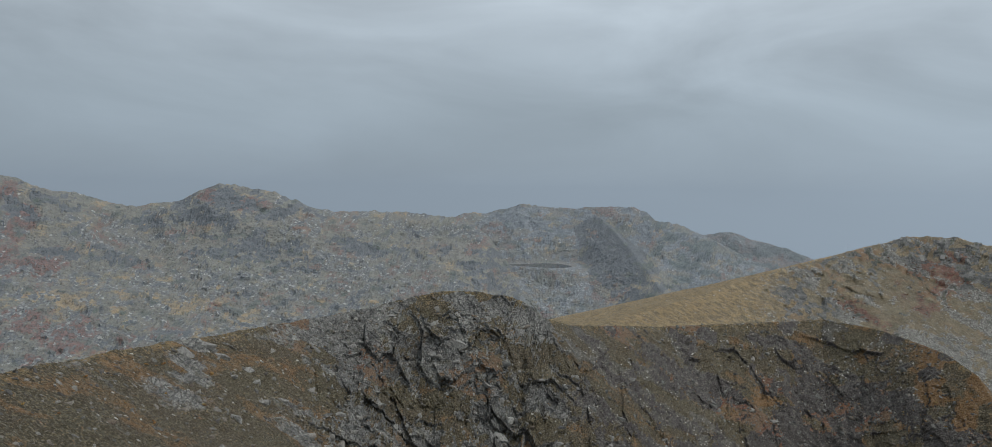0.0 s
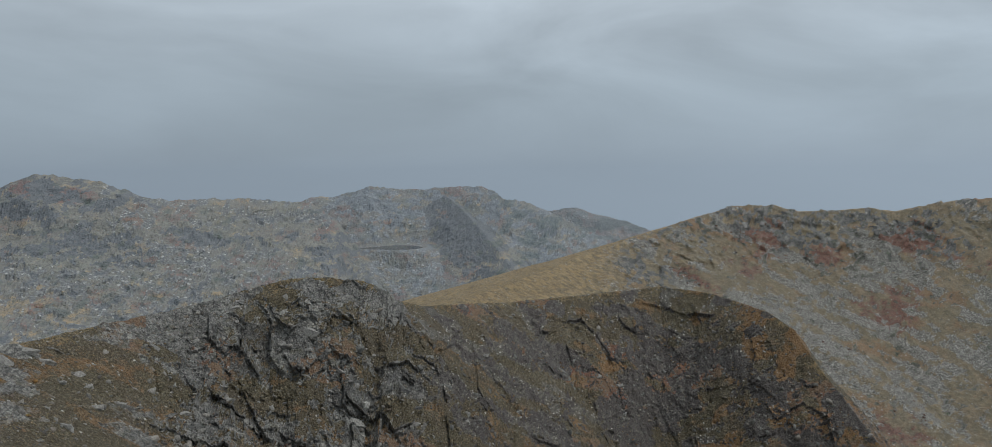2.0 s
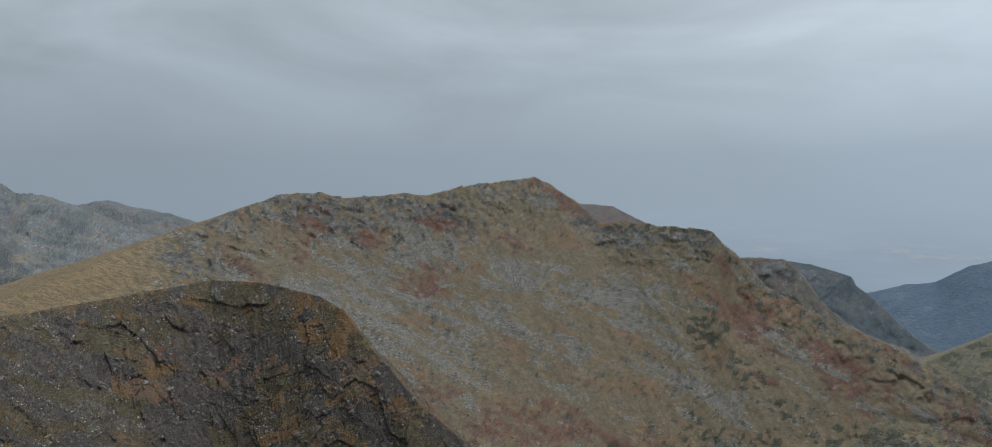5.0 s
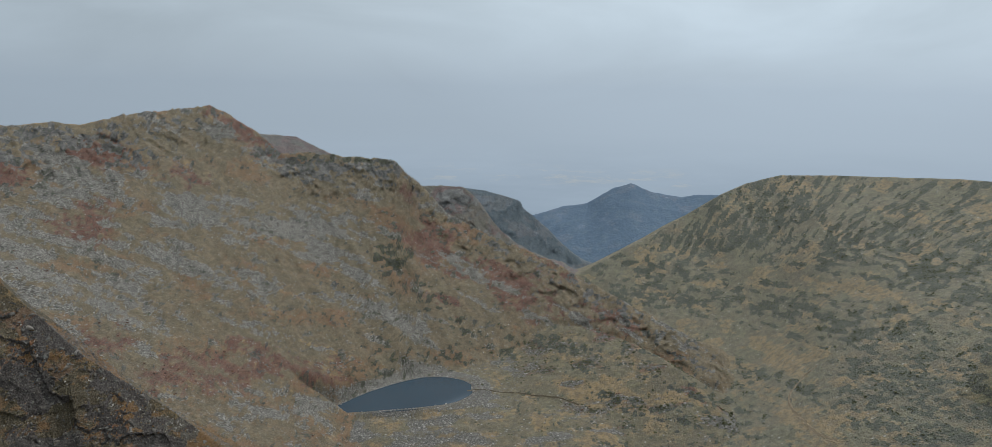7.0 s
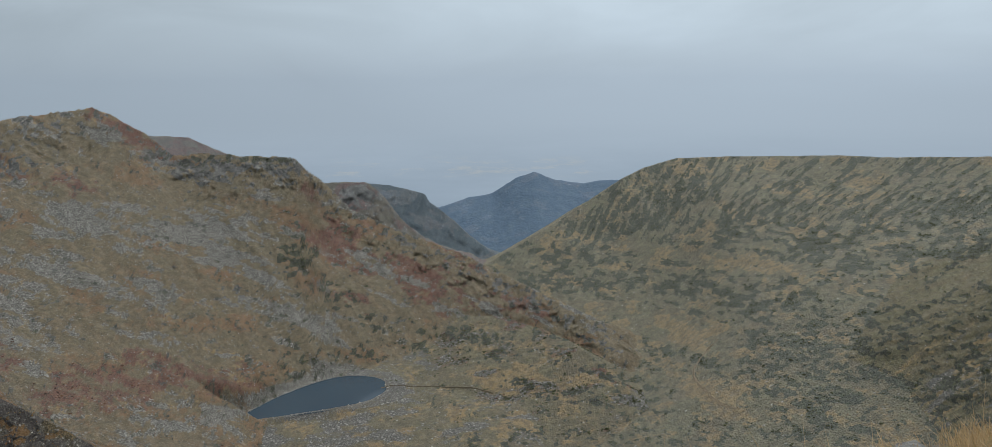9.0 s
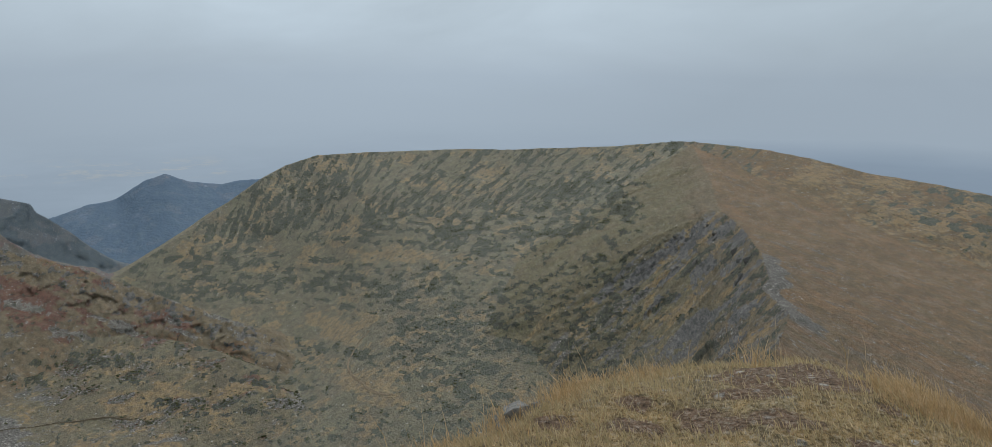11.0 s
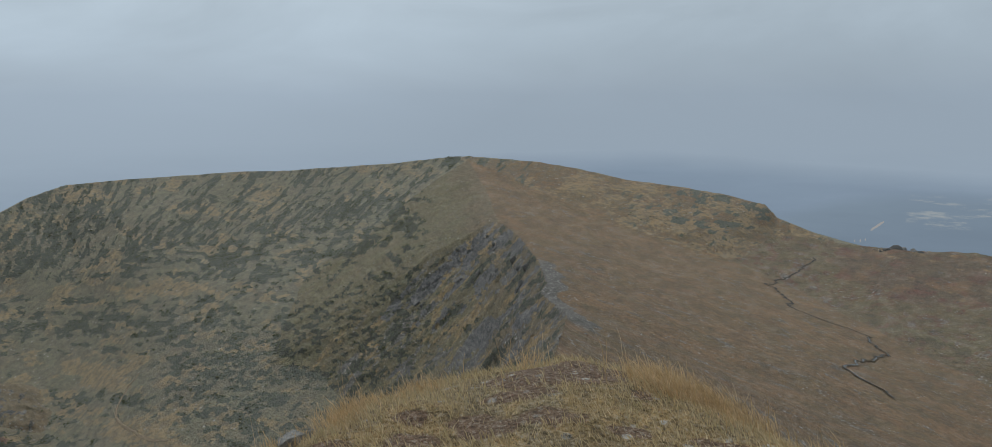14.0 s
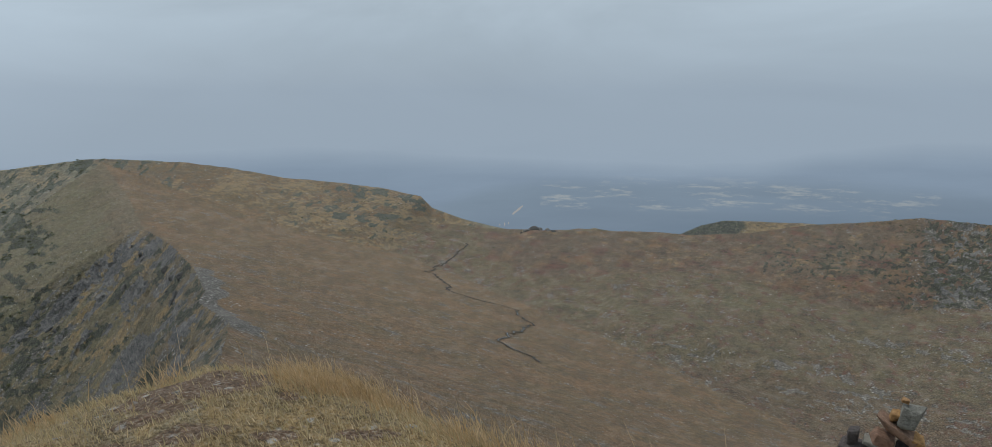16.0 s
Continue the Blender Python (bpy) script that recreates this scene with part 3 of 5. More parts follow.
blocks(craggy ** 2 * (1 - .45 * step(3, 7, BEAR)) * np.clip(OFF / 6, .3, 1) * hold(4), (12, 5.5, 2.6, 1.2), (.95, .60, .36, .18), 61, .5)
blocks(crag * step(105, 110, BEAR) * np.clip(OFF / 8, .25, 1) * (R < 520) * hold(4) * step(190, 90, OFF), (10, 4.5, 2.2), (.7, .42, .22), 161, .6)
blocks(main * (1 - grassy) * np.clip(OFF / 12, .25, 1) * step(80, 20, OFF) * hold(5), (16, 7, 3), (1.5, .8, .4), 261)
blocks(FAR * (FAR_SHORE > 1.35) * np.clip(OFF / 80, .1, 1) * hold(30), (34, 14), (2.2, 1.4), 361, 2.2, .8)
blocks(of("dark_bluff", "bluff_behind") * np.clip(OFF / 20, .25, 1) * hold(8), (30, 12), (2.0, 1.1), 461)

# steepness, from the sheet itself
du = np.stack([np.roll(a, -1, 0) - a for a in (X, Y, Z)], -1)
dv = np.stack([np.gradient(a, axis=1) for a in (X, Y, Z)], -1)
normal = np.cross(du, dv)
normal /= np.linalg.norm(normal, axis=-1, keepdims=True) + 1e-12
STEEP = 1 - np.abs(normal[..., 2])

# what grows and lies where
WORN = ((119.2, 5.05, .34, .26), (117.2, 4.85, .36, .24), (119.8, 4.75, .26, .16), (115.1, 4.45, .24, .08), (107.6, 4.0, .16, .10), (117.4, 4.1, .17, .10), (102.5, 4.05, .12, .09), (112.2, 4.22, .12, .08),
        (108.3, 4.3, .12, .07), (113.5, 4.07, .15, .08), (124.1, 4.5, .06, .06), (129.2, 4.0, .14, .07), (123.4, 4.04, .10, .06), (99.1, 4.2, .10, .08))


def worn(x, y):
    """How far the summit turf is worn through to the soil, over .5 where it is bare."""
    out = .14 + .30 * fbm(x, y, .5, 4, 88)
    ragged = .6 * fbm(x, y, .16, 4, 95)
    for b, r, wide, deep in WORN:
        cx, cy = r * math.sin(radians(b)), r * math.cos(radians(b))
        u = (x - cx) * math.cos(radians(b)) - (y - cy) * math.sin(radians(b))
        v = (x - cx) * math.sin(radians(b)) + (y - cy) * math.cos(radians(b))
        out = np.maximum(out, 1.0 - .5 * np.sqrt((u / wide) ** 2 + (v / deep) ** 2) + .5 * ragged)
    return np.clip(out, 0, 1)


def cover(pattern, share, edge=2.2):
    """A mask over .5 on about the given share of the ground, by a noise pattern."""
    return np.clip(.5 + edge * (.5 + .5 * np.tanh(pattern / .26) - 1 + share), 0, 1)


XS, YS = (R + .6 * Z) * np.sin(B), (R + .6 * Z) * np.cos(B)   # so that patterns do not smear down steep faces
RISE = np.degrees(np.arctan2(Z - EYE, np.hypot(X, Y)))
patch, patch2, small = fbm(XS, YS, 40, 5, 71), fbm(XS, YS, 16, 5, 73), fbm(XS, YS, 7, 5, 72)
RAGGED = fbm(BEAR, RISE * 1.5, 1.3, 6, 211, .62)


def marked(rows, ragged=.9):
    """Patches with torn edges: rows of bearing, height angle, half width, half height and slant, in degrees as seen from the summit."""
    out = np.zeros(X.shape)
    for b, h, wide, tall, slant in rows:
        c, s = math.cos(radians(slant)), math.sin(radians(slant))
        dx, dy = BEAR - b, h - RISE
        far = np.sqrt(((dx * c + dy * s) / wide) ** 2 + ((dy * c - dx * s) / tall) ** 2)
        out = np.maximum(out, np.clip(1.3 - .8 * far + ragged * RAGGED, 0, 1))
    return out


def streaks(slant, size, seed, long=.25, octaves=6, gain=.62):
    """A pattern drawn out along lines that fall at a slant, in degrees."""
    c, s = math.cos(radians(slant)), math.sin(radians(slant))
    return fbm((BEAR * c - RISE * s) * long, -BEAR * s - RISE * c, size, octaves, seed, gain)


HEATHS = ((37.0, -9.3, 1.9, 1.3, 20), (38.4, -4.6, 1.3, .9, 0), (29.9, -4.7, 1.6, 1.0, 10), (28.5, -7.2, 2.1, .5, 35), (25.5, -8.0, 1.5, .4, 30), (43.7, -6.5, 1.7, .6, 20), (47.6, -3.4, 1.8, .8, 35), (58.5, -7.6, 1.5, .8, 30),
          (60.7, -11.2, 1.7, 1.0, 40), (67.0, -14.5, 4.2, 1.2, 22), (38.7, -16.8, 1.6, .8, 10), (71.1, -14.9, 3.8, 1.0, 24), (43.2, -19.4, 5.5, 1.1, 6), (49.6, -19.0, 3.4, 1.0, 25), (61.6, -15.8, 1.6, .9, 20), (33.2, -5.9, 1.2, .7, 20))
SCREES = ((34.2, -11.5, 1.8, 4.6, -14), (43.0, -8.5, 5.0, 1.0, 12), (50.0, -9.6, 4.6, .9, 10), (52.2, -11.6, 5.0, .5, 24), (38.8, -10.9, 2.5, 1.2, 20), (44.4, -12.6, 4.6, .6, 22), (58.6, -17.6, 1.4, 3.0, -25), (64.2, -13.5, 2.7, .6, 35),
          (45.3, -3.3, 2.6, .5, 5), (32.5, -8.6, 2.5, 1.6, 30), (68.2, -15.8, 2.1, .5, 35), (73.0, -16.9, 2.5, .5, 20), (42.8, -14.8, 6.0, .35, 24), (35.8, -6.8, 1.5, 2.2, 0), (54.4, -13.2, 4.0, .35, 26), (30.0, -9.8, 1.6, 2.4, -30), (47.6, -22.8, 4.6, 1.2, 0), (51.5, -22.3, 2.2, .7, -10))
CRAGS = ((28.6, -4.0, 1.7, 1.0, 0), (32.5, -4.4, 2.1, 1.1, 0), (36.8, -3.6, 1.2, .7, 0), (39.8, -4.6, 1.5, .9, 20), (52.1, -6.0, 2.5, .7, 10), (55.7, -5.9, 2.9, .7, 5), (21.0, -7.6, 1.7, .9, 20), (22.6, -7.7, 1.3, .7, 20), (49.4, -4.9, 1.3, .5, 20), (62.9, -8.6, 1.7, .7, 30), (53.4, -14.5, .7, .4, 0))
BUTTRESSES = ((-18.8, -1.9, 3.2, 1.4, 5), (-17.5, -4.7, 3.4, .9, 10), (-25.8, -5.2, 2.9, .4, 8), (-1.5, -6.0, 1.9, 1.3, 0), (2.6, -2.6, 3.8, .8, 8), (8.7, -4.2, 1.7, 2.1, 40), (-30.1, -1.4, 1.9, 1.0, 10), (12.5, -4.2, 2.5, 1.0, 25), (7.1, -2.3, 2.5, .7, 5),
              (-10.2, -4.5, 2.2, .5, 10), (-3.8, -4.7, 2.3, .5, 5), (-23.2, -2.8, 1.5, .7, 20), (14.5, -6.2, 2.0, .8, 35), (-29.5, -4.6, 1.6, .4, 5))
PALES = ((-13.7, -3.2, 2.9, .9, 20), (-7.5, -3.4, 4.6, .7, 3), (-25.1, -3.4, 2.5, .7, 10), (-6.5, -6.5, 6.3, 1.1, 6), (-17.1, -7.1, 6.7, .7, 0), (5.4, -7.2, 3.8, 1.1, 0), (-11.9, -2.3, 2.1, .4, 15), (13.9, -5.3, 2.1, .9, 45), (-28.0, -3.2, 2.1, .6, 10), (3.2, -6.2, 3.4, .25, 0))
PASTURES = ((-22.8, -8.1, 7.1, .8, 0), (-30.1, -7.5, 3.4, .6, 0), (-11.9, -9.0, 6.3, .7, 0), (-20.0, -10.1, 6.3, .7, -8), (-1.1, -1.9, 2.1, .3, -5))
MOORS = ((-30.2, -10.5, 2.9, 1.1, 5), (-31.2, -5.1, 2.1, .7, 10), (-31.5, -2.2, 1.3, 1.1, 30), (-31.2, -8.6, 2.5, .5, 0), (-24.3, -10.9, 2.5, .6, 0), (-18.8, -1.4, 1.6, .7, 0))
THICKETS = ((86.0, -7.7, 2.9, 1.9, -30), (90.5, -9.6, 5.0, 1.4, -15), (77.5, -12.5, 3.4, .5, 5), (82.1, -14.1, 5.0, .6, 5), (88.6, -15.0, 5.0, .7, 5), (96.1, -10.5, 5.0, 1.8, -20), (81.6, -9.7, 3.2, 1.2, -35), (96.1, -20.2, 2.9, 1.9, -35), (94.3, -17.7, 3.8, 1.3, -22),
            (101.8, -8.3, 8.4, .8, -8), (99.0, -12.2, 5.0, 1.2, -25), (104.6, -9.9, 4.2, .7, -20), (75.6, -14.7, 3.4, .5, 0), (86.3, -19.4, 2.2, .4, 10), (92.5, -15.0, 3.0, 1.1, -20), (76.9, -22.3, 4.6, .5, 10), (79.6, -20.8, 3.4, .3, 12), (130.3, -7.5, 3.0, .35, 14), (128.0, -8.6, 2.4, .5, 12))
CUSHIONS = ((68.2, -18.1, 1.5, .3, 0), (66.3, -19.2, .8, .4, 0), (72.1, -19.9, 1.2, .3, 0), (57.9, -12.2, 1.0, .9, 30), (60.4, -15.4, 1.1, .8, 20), (54.8, -5.3, 3.2, .3, 5), (71.0, -18.6, 1.6, .3, 0), (62.4, -17.2, 1.2, .4, 20))
MEADOWS = ((86.6, -6.4, 1.5, .9, 0), (83.3, -12.0, 4.6, .4, 5), (87.8, -9.3, 2.9, .3, 0), (85.8, -18.0, 4.6, .9, 8), (92.8, -7.8, 2.5, .3, 0), (75.7, -11.6, 2.1, .6, 10), (92.4, -12.9, 4.6, .4, 5), (73.0, -21.4, 5.9, .9, 5), (66.3, -24.3, 6.7, 1.0, 0), (98.1, -13.8, 3.4, .4, -10), (63.4, -18.1, 2.5, .4, -20),
           (88.2, -22.0, 3.4, 1.0, 15), (104.0, -12.2, 2.0, .5, -30), (81.0, -16.4, 5.0, .4, 5))
CLIFFS = ((113.4, -10.3, 1.5, 1.0, 0), (111.1, -11.8, 2.3, .9, -45), (108.6, -13.9, 2.3, .7, -45), (115.2, -11.6, .9, 1.6, 20), (115.8, -15.2, 1.4, 1.0, -35), (113.4, -16.9, 2.0, .5, -42), (106.1, -15.3, 1.8, .5, -45), (113.0, -13.3, 1.2, .5, -45), (110.4, -16.0, 1.5, .4, -45))
DAMP = ((135.5, -15.6, 4.0, .9, 15), (140.0, -17.4, 3.2, 1.2, 0), (146.0, -15.4, 5.0, .5, 3), (134.0, -18.0, 4.0, .8, 10), (156.0, -14.6, 8.0, .5, 4), (133.5, -12.9, 2.2, .8, 30))
TUSSOCKS = ((143.0, -20.6, 5.0, .6, 5), (148.0, -19.6, 6.0, .8, 5), (138.5, -20.8, 3.2, .6, 5), (155.0, -18.2, 6.0, .5, 4), (163.0, -20.2, 6.0, .9, 3), (151.0, -22.2, 6.0, .9, 5), (168.0, -16.6, 4.0, .5, 3), (135.5, -22.4, 3.0, .6, 10), (146.5, -17.8, 4.0, .3, 3), (158.0, -23.5, 5.0, .8, 5), (160.3, -13.3, 1.4, .15, 0))

RUSTS = ((25.2, -11.6, 1.4, 0.7, 20), (29.0, -12.5, 0.9, 2.5, 15), (27.5, -15.0, 1.9, 0.8, 25), (27.6, -18.0, 1.1, 1.0, 20), (24.1, -14.0, 1.3, 0.6, 0), (31.4, -13.0, 0.8, 1.7, 20), (19.1, -14.1, 1.0, 0.6, 0), (24.8, -18.5, 1.7, 0.6, 20), (30.6, -16.5, 1.3, 1.0, 30), (35.6, -16.3, 1.7, 1.3, 30), (38.2, -18.7, 2.1, 1.3, 30), (41.0, -21.8, 2.5, 1.1, 35), (34.6, -18.8, 1.7, 1.0, 20), (42.9, -23.5, 2.1, 0.7, 30))

fall_line = streaks(24, .55, 75, .22)             # lines that run aslant down the mountain's face
dapple = streaks(18, 1.5, 77, .5, 5, .6)
speck = fbm(BEAR, RISE * 1.3, .35, 4, 213, .6)
rock, scree, heath, shrub, gold, rust, soil = (np.zeros(X.shape) for _ in range(7))
# near ridge: bare crags, rubble in the chute and below the saddle, rusty turf
chute = np.exp(-((BEAR - 2.4 + (RISE + 13) * .35) / .9) ** 2) * step(-10, -12, RISE)
ledge = step(.62, .35, STEEP)
rock += craggy * cover(small + .5 * patch2 + .9 * (STEEP - .45), .72 - .10 * step(4, 9, BEAR) - .2 * step(14, 24, BEAR) - .2 * chute) + near * (1 - craggy) * cover(small + patch2, .01 + .25 * np.exp(-((BEAR + 20.5) / 2) ** 2) * step(14, 3, OFF))
scree += near * (.35 + .65 * craggy) * cover(small, .04 + .22 * craggy * ledge + .05 * craggy * step(4, 9, BEAR) + .55 * chute)
gold += near * np.maximum(cover(patch2, .04), .4 * step(4, 0, OFF))
rust += near * cover(fbm(XS, YS, 6, 5, 76) + .4 * small, .02 + .04 * ledge + .05 * step(14, 24, BEAR) + .55 * marked(RUSTS))
soil += near * cover(patch2, .10)
heath += near * craggy * cover(patch2 + small, .10)
# main mountain
face = main * (1 - grassy)
m_heath, m_scree, m_crag = marked(HEATHS), marked(SCREES), marked(CRAGS)
gold += grassy * (.95 + .35 * patch) + face * cover(fall_line + .5 * dapple, .10 + .14 * step(150, 240, OFF))
rock += face * cover(speck + .5 * small, .03 + .62 * m_crag + .16 * step(40, 8, OFF))
scree += face * cover(fall_line + .45 * speck, .16 + .62 * m_scree + .08 * step(44, 34, BEAR) - .32 * m_heath, 3.0)
heath += face * cover(fall_line * .6 + .6 * dapple + .5 * speck, .07 + .72 * m_heath, 2.6)
rust += face * cover(dapple + .6 * speck, .20 + .2 * step(200, 330, OFF))
shrub += face * cover(speck + .4 * dapple, .03 + .5 * marked(CUSHIONS) + .12 * step(53, 58, BEAR) * step(60, 200, OFF))
# far mountains
humps = fbm(BEAR, RISE * 2.6, 1.1, 6, 85, .62)
m_dark = marked(BUTTRESSES)
rock += FAR * cover(humps + .6 * speck + .8 * (STEEP - .25), .12 + .75 * m_dark + .5 * of("far_spur"))
scree += FAR * cover(humps * .8 + .9 * speck, .28 + .38 * marked(PALES) - .2 * m_dark)
heath += FAR * cover(fbm(BEAR, RISE * 1.5, 1.5, 5, 81, .6), .06 + .55 * marked(MOORS))
gold += FAR * cover(fbm(BEAR, RISE * 2.5, 1.2, 6, 82, .6), .05 + .30 * marked(PASTURES))
shrub += FAR * cover(fbm(BEAR, RISE * 2, .8, 5, 98, .6), .06 + .28 * step(9, 14, BEAR))
rock += of("dark_bluff", "bluff_behind") * cover(patch + (STEEP - .4), .30) + of("forest_hill") * cover(streaks(40, .8, 215, .5), .10)
shrub += of("forest_hill") * cover(patch, .86) + of("bluff_behind") * cover(patch, .6)
heath += of("dark_bluff", "back_hill") * cover(patch, .5)
scree += of("dark_bluff", "bluff_behind") * cover(speck, .14)
# broad hill, valley floor and the foot of the crags share their scrub and meadow
across, away = R * np.sin(np.radians(BEAR - 150)), R * np.cos(np.radians(BEAR - 150))
bands = fbm(BEAR * .4, RISE * 1.3, .30, 5, 101, .6) + .25 * fbm(BEAR * .3, RISE, 1.6, 3, 102)
low = broad * ~LEFT
floor = of("valley", "moraine", "basin")
right = step(116, 122, BEAR)
crag = crag * step(560, 470, R)
green = np.clip(low + floor * (1 - right) + cliff * ~LEFT * step(25, 70, OFF), 0, 1) * step(64, 72, BEAR) * step(121, 112, BEAR)
turned = step(86, 95, BEAR)
steepest = low * step(230, 130, OFF) * np.maximum(step(-12.6, -10.6, RISE + RAGGED), step(90, 97, BEAR))              # the steep upper flank, streaked; below it lie rounded thickets
field = steepest * (turned * streaks(-40, .18, 83, .2) + (1 - turned) * streaks(-62, .2, 84, .22)) + (1 - steepest) * (.8 * fbm(BEAR * .45, RISE, .27, 5, 94, .58) + .5 * turned * streaks(-30, .5, 96, .35))
thick = marked(THICKETS)
m_meadow = marked(MEADOWS)
shrub += floor * (BEAR < 100) * cover(speck, .6 * marked(CUSHIONS), 3)
shrub += green * cover(field + .35 * speck, .22 + .14 * steepest + .40 * thick - .30 * m_meadow - .12 * of("moraine"), 3.2)
gold += np.clip(low + floor * (1 - right), 0, 1) * cover(fbm(BEAR * .5, RISE, .8, 6, 87, .62), .14 + .5 * m_meadow)
gold += broad * LEFT * .3
shrub += low * step(119, 123, BEAR) * cover(fbm(BEAR * .6, RISE * 1.4, .35, 5, 99, .6), .08 + .5 * thick)
gold += low * step(116, 124, BEAR) * cover(fbm(BEAR * .45, RISE * 1.4, .5, 5, 93, .6), .42)
# cliff ridge: fluted crags on one side, brown plateau on the other
flutes = streaks(-46, .5, 78, .16)
m_cliff = marked(CLIFFS)
fallen = crag * step(200, 100, OFF)
rock += fallen * cover(flutes + .4 * speck, .06 + .66 * m_cliff + .10 * step(40, 10, OFF), 3.2) * step(30, 90, R)
scree += fallen * cover(streaks(-46, .4, 79, .2), .22 - .1 * m_cliff) + cliff * LEFT * step(9, 5, OFF + 4 * patch2) * step(370, 320, R) * step(140, 190, R) * 1.0
shrub += crag * cover(-flutes + .5 * speck, .12, 2.5)
gold += cliff * LEFT * cover(patch2 + .4 * small, .06) + crag * cover(streaks(-46, .3, 80, .15), .26, 3)
rust += cliff * LEFT * cover(patch2, .08)
scree += cliff * LEFT * cover(small, .02)
# right basin and hills
rim = marked(TUSSOCKS)
scree += floor * right * cover(bands + .3 * speck, .04 + .32 * rim, 3.5) + floor * (1 - right) * cover(patch2 + .4 * small, .10 + .5 * np.exp(-((BEAR - 50) / 4) ** 2) * step(720, 620, R) + .4 * np.exp(-((BEAR - 85) / 3 - (RISE + 22.5) / 1.6) ** 2 - ((RISE + 22.5) / 1.2) ** 2))
rust += floor * right * cover(bands + .5 * small, .06)
heath += of("brown_hill") * cover(fbm(BEAR * .5, RISE * 1.2, .6, 5, 223, .6), .07) + of("moraine") * cover(patch2, .10 + .6 * marked(((77.2, -18.1, 2.5, .8, 25), (80.1, -20.1, 1.7, .7, 40), (74.5, -17.4, 2.4, .5, 5)))) + floor * right * cover(bands + speck, .10)
brow = of("brown_hill")
shrub += brow * cover(fbm(BEAR, RISE * 2, .25, 4, 104, .6), .02 + .22 * step(155, 160, BEAR) * step(-9.6, -10.6, RISE) * step(-12.8, -11.6, RISE) + .35 * step(165.5, 168, BEAR)) + of("bench_hill") * marked(((153.8, -9.6, 2.4, .5, -8),), .4) * 1.4
gold += of("bench_hill") * step(154, 156, BEAR) * .8 + brow * cover(bands, .08)
rock += brow * cover(speck + .5 * streaks(45, .4, 217), .42 * step(166.5, 169, BEAR))
scree += brow * step(166, 168, BEAR) * cover(streaks(50, .4, 218), .3)
rust += brow * cover(fbm(BEAR * .5, RISE, .7, 5, 219), .10)
# summit turf, worn through in places
soil += of("summit") * worn(X, Y)
gold += of("summit") * cover(fbm(X, Y, .6, 4, 89), .35)
scree += of("summit") * (.06 + .3 * fbm(X, Y, .5, 4, 92)) + of("summit") * step(8, 20, R) * .3
scree = np.where((SHORE < 1.35) & (SHORE > .7), .62 + .3 * patch2, scree)
TONE = np.where(near | of("summit"), TONE, .5 * TONE + .5 * np.clip(.5 + 1.1 * fbm(BEAR, RISE * 1.8, .45, 5, 221, .65), 0, 1))
bands2 = fbm(BEAR * .4, RISE, .30, 5, 105, .66)
plains = np.clip(floor * right + cliff * LEFT + brow + low * step(116, 122, BEAR), 0, 1)
TONE = np.where(plains > 0, TONE * (1 - .65 * plains) + .65 * plains * np.clip(.5 + 1.2 * bands2, 0, 1), TONE)
COVER = np.clip(np.stack([rock, scree, heath, shrub], -1), 0, 1).astype(np.float32)
TURF = np.clip(np.stack([gold, rust, soil, TONE], -1), 0, 1).astype(np.float32)

# turf that passes over from one landform into the next: brown plateau grass, olive meadow
wander = 3 * patch + 2 * patch2
brown = cliff * LEFT + low * step(108, 117, BEAR + wander)
meadowy = np.maximum(cliff * ~LEFT * step(4, 30, OFF + 15 * patch2), floor * right * np.maximum(.9 * marked(DAMP, .7), .55 * step(-19.9, -18.9, RISE + .8 * RAGGED)))
umber = near * step(2.5, 7, BEAR + 2 * patch2)     # darker, redder rock beyond the cleft
KIN = np.clip(np.stack([brown, meadowy, umber, 0 * R], -1), 0, 1).astype(np.float32)
POINTS = np.stack([X, Y, Z], -1).astype(np.float32)
COLS = len(bearings)


def sheet(name, kinds, material, label, category, kind="", flat=False):
    """The faces of the land that belong to the given landforms, as one mesh."""
    own = of(*kinds)[:, :-1]
    ci, ri = np.nonzero(own)
    cj = (ci + 1) % COLS
    quads = np.stack([ci * ROWS + ri, ci * ROWS + ri + 1, cj * ROWS + ri + 1, cj * ROWS + ri], -1)
    used, back = np.unique(quads, return_inverse=True)
    me = bpy.data.meshes.new(name)
    me.vertices.add(len(used))
    me.vertices.foreach_set("co", POINTS.reshape(-1, 3)[used].ravel())
    me.loops.add(quads.size)
    me.loops.foreach_set("vertex_index", back.ravel().astype(np.int32))
    me.polygons.add(len(quads))
    me.polygons.foreach_set("loop_start", np.arange(0, quads.size, 4, dtype=np.int32))
    me.polygons.foreach_set("use_smooth", np.full(len(quads), not flat))
    me.update(calc_edges=True)
    for layer, data in (("cover", COVER), ("turf", TURF), ("kin", KIN)):
        a = me.attributes.new(layer, "FLOAT_COLOR", "POINT")
        a.data.foreach_set("color", data.reshape(-1, 4)[used].ravel())
    me.materials.append(material)
    return tagged(new(name, me), label, category, kind=kind)


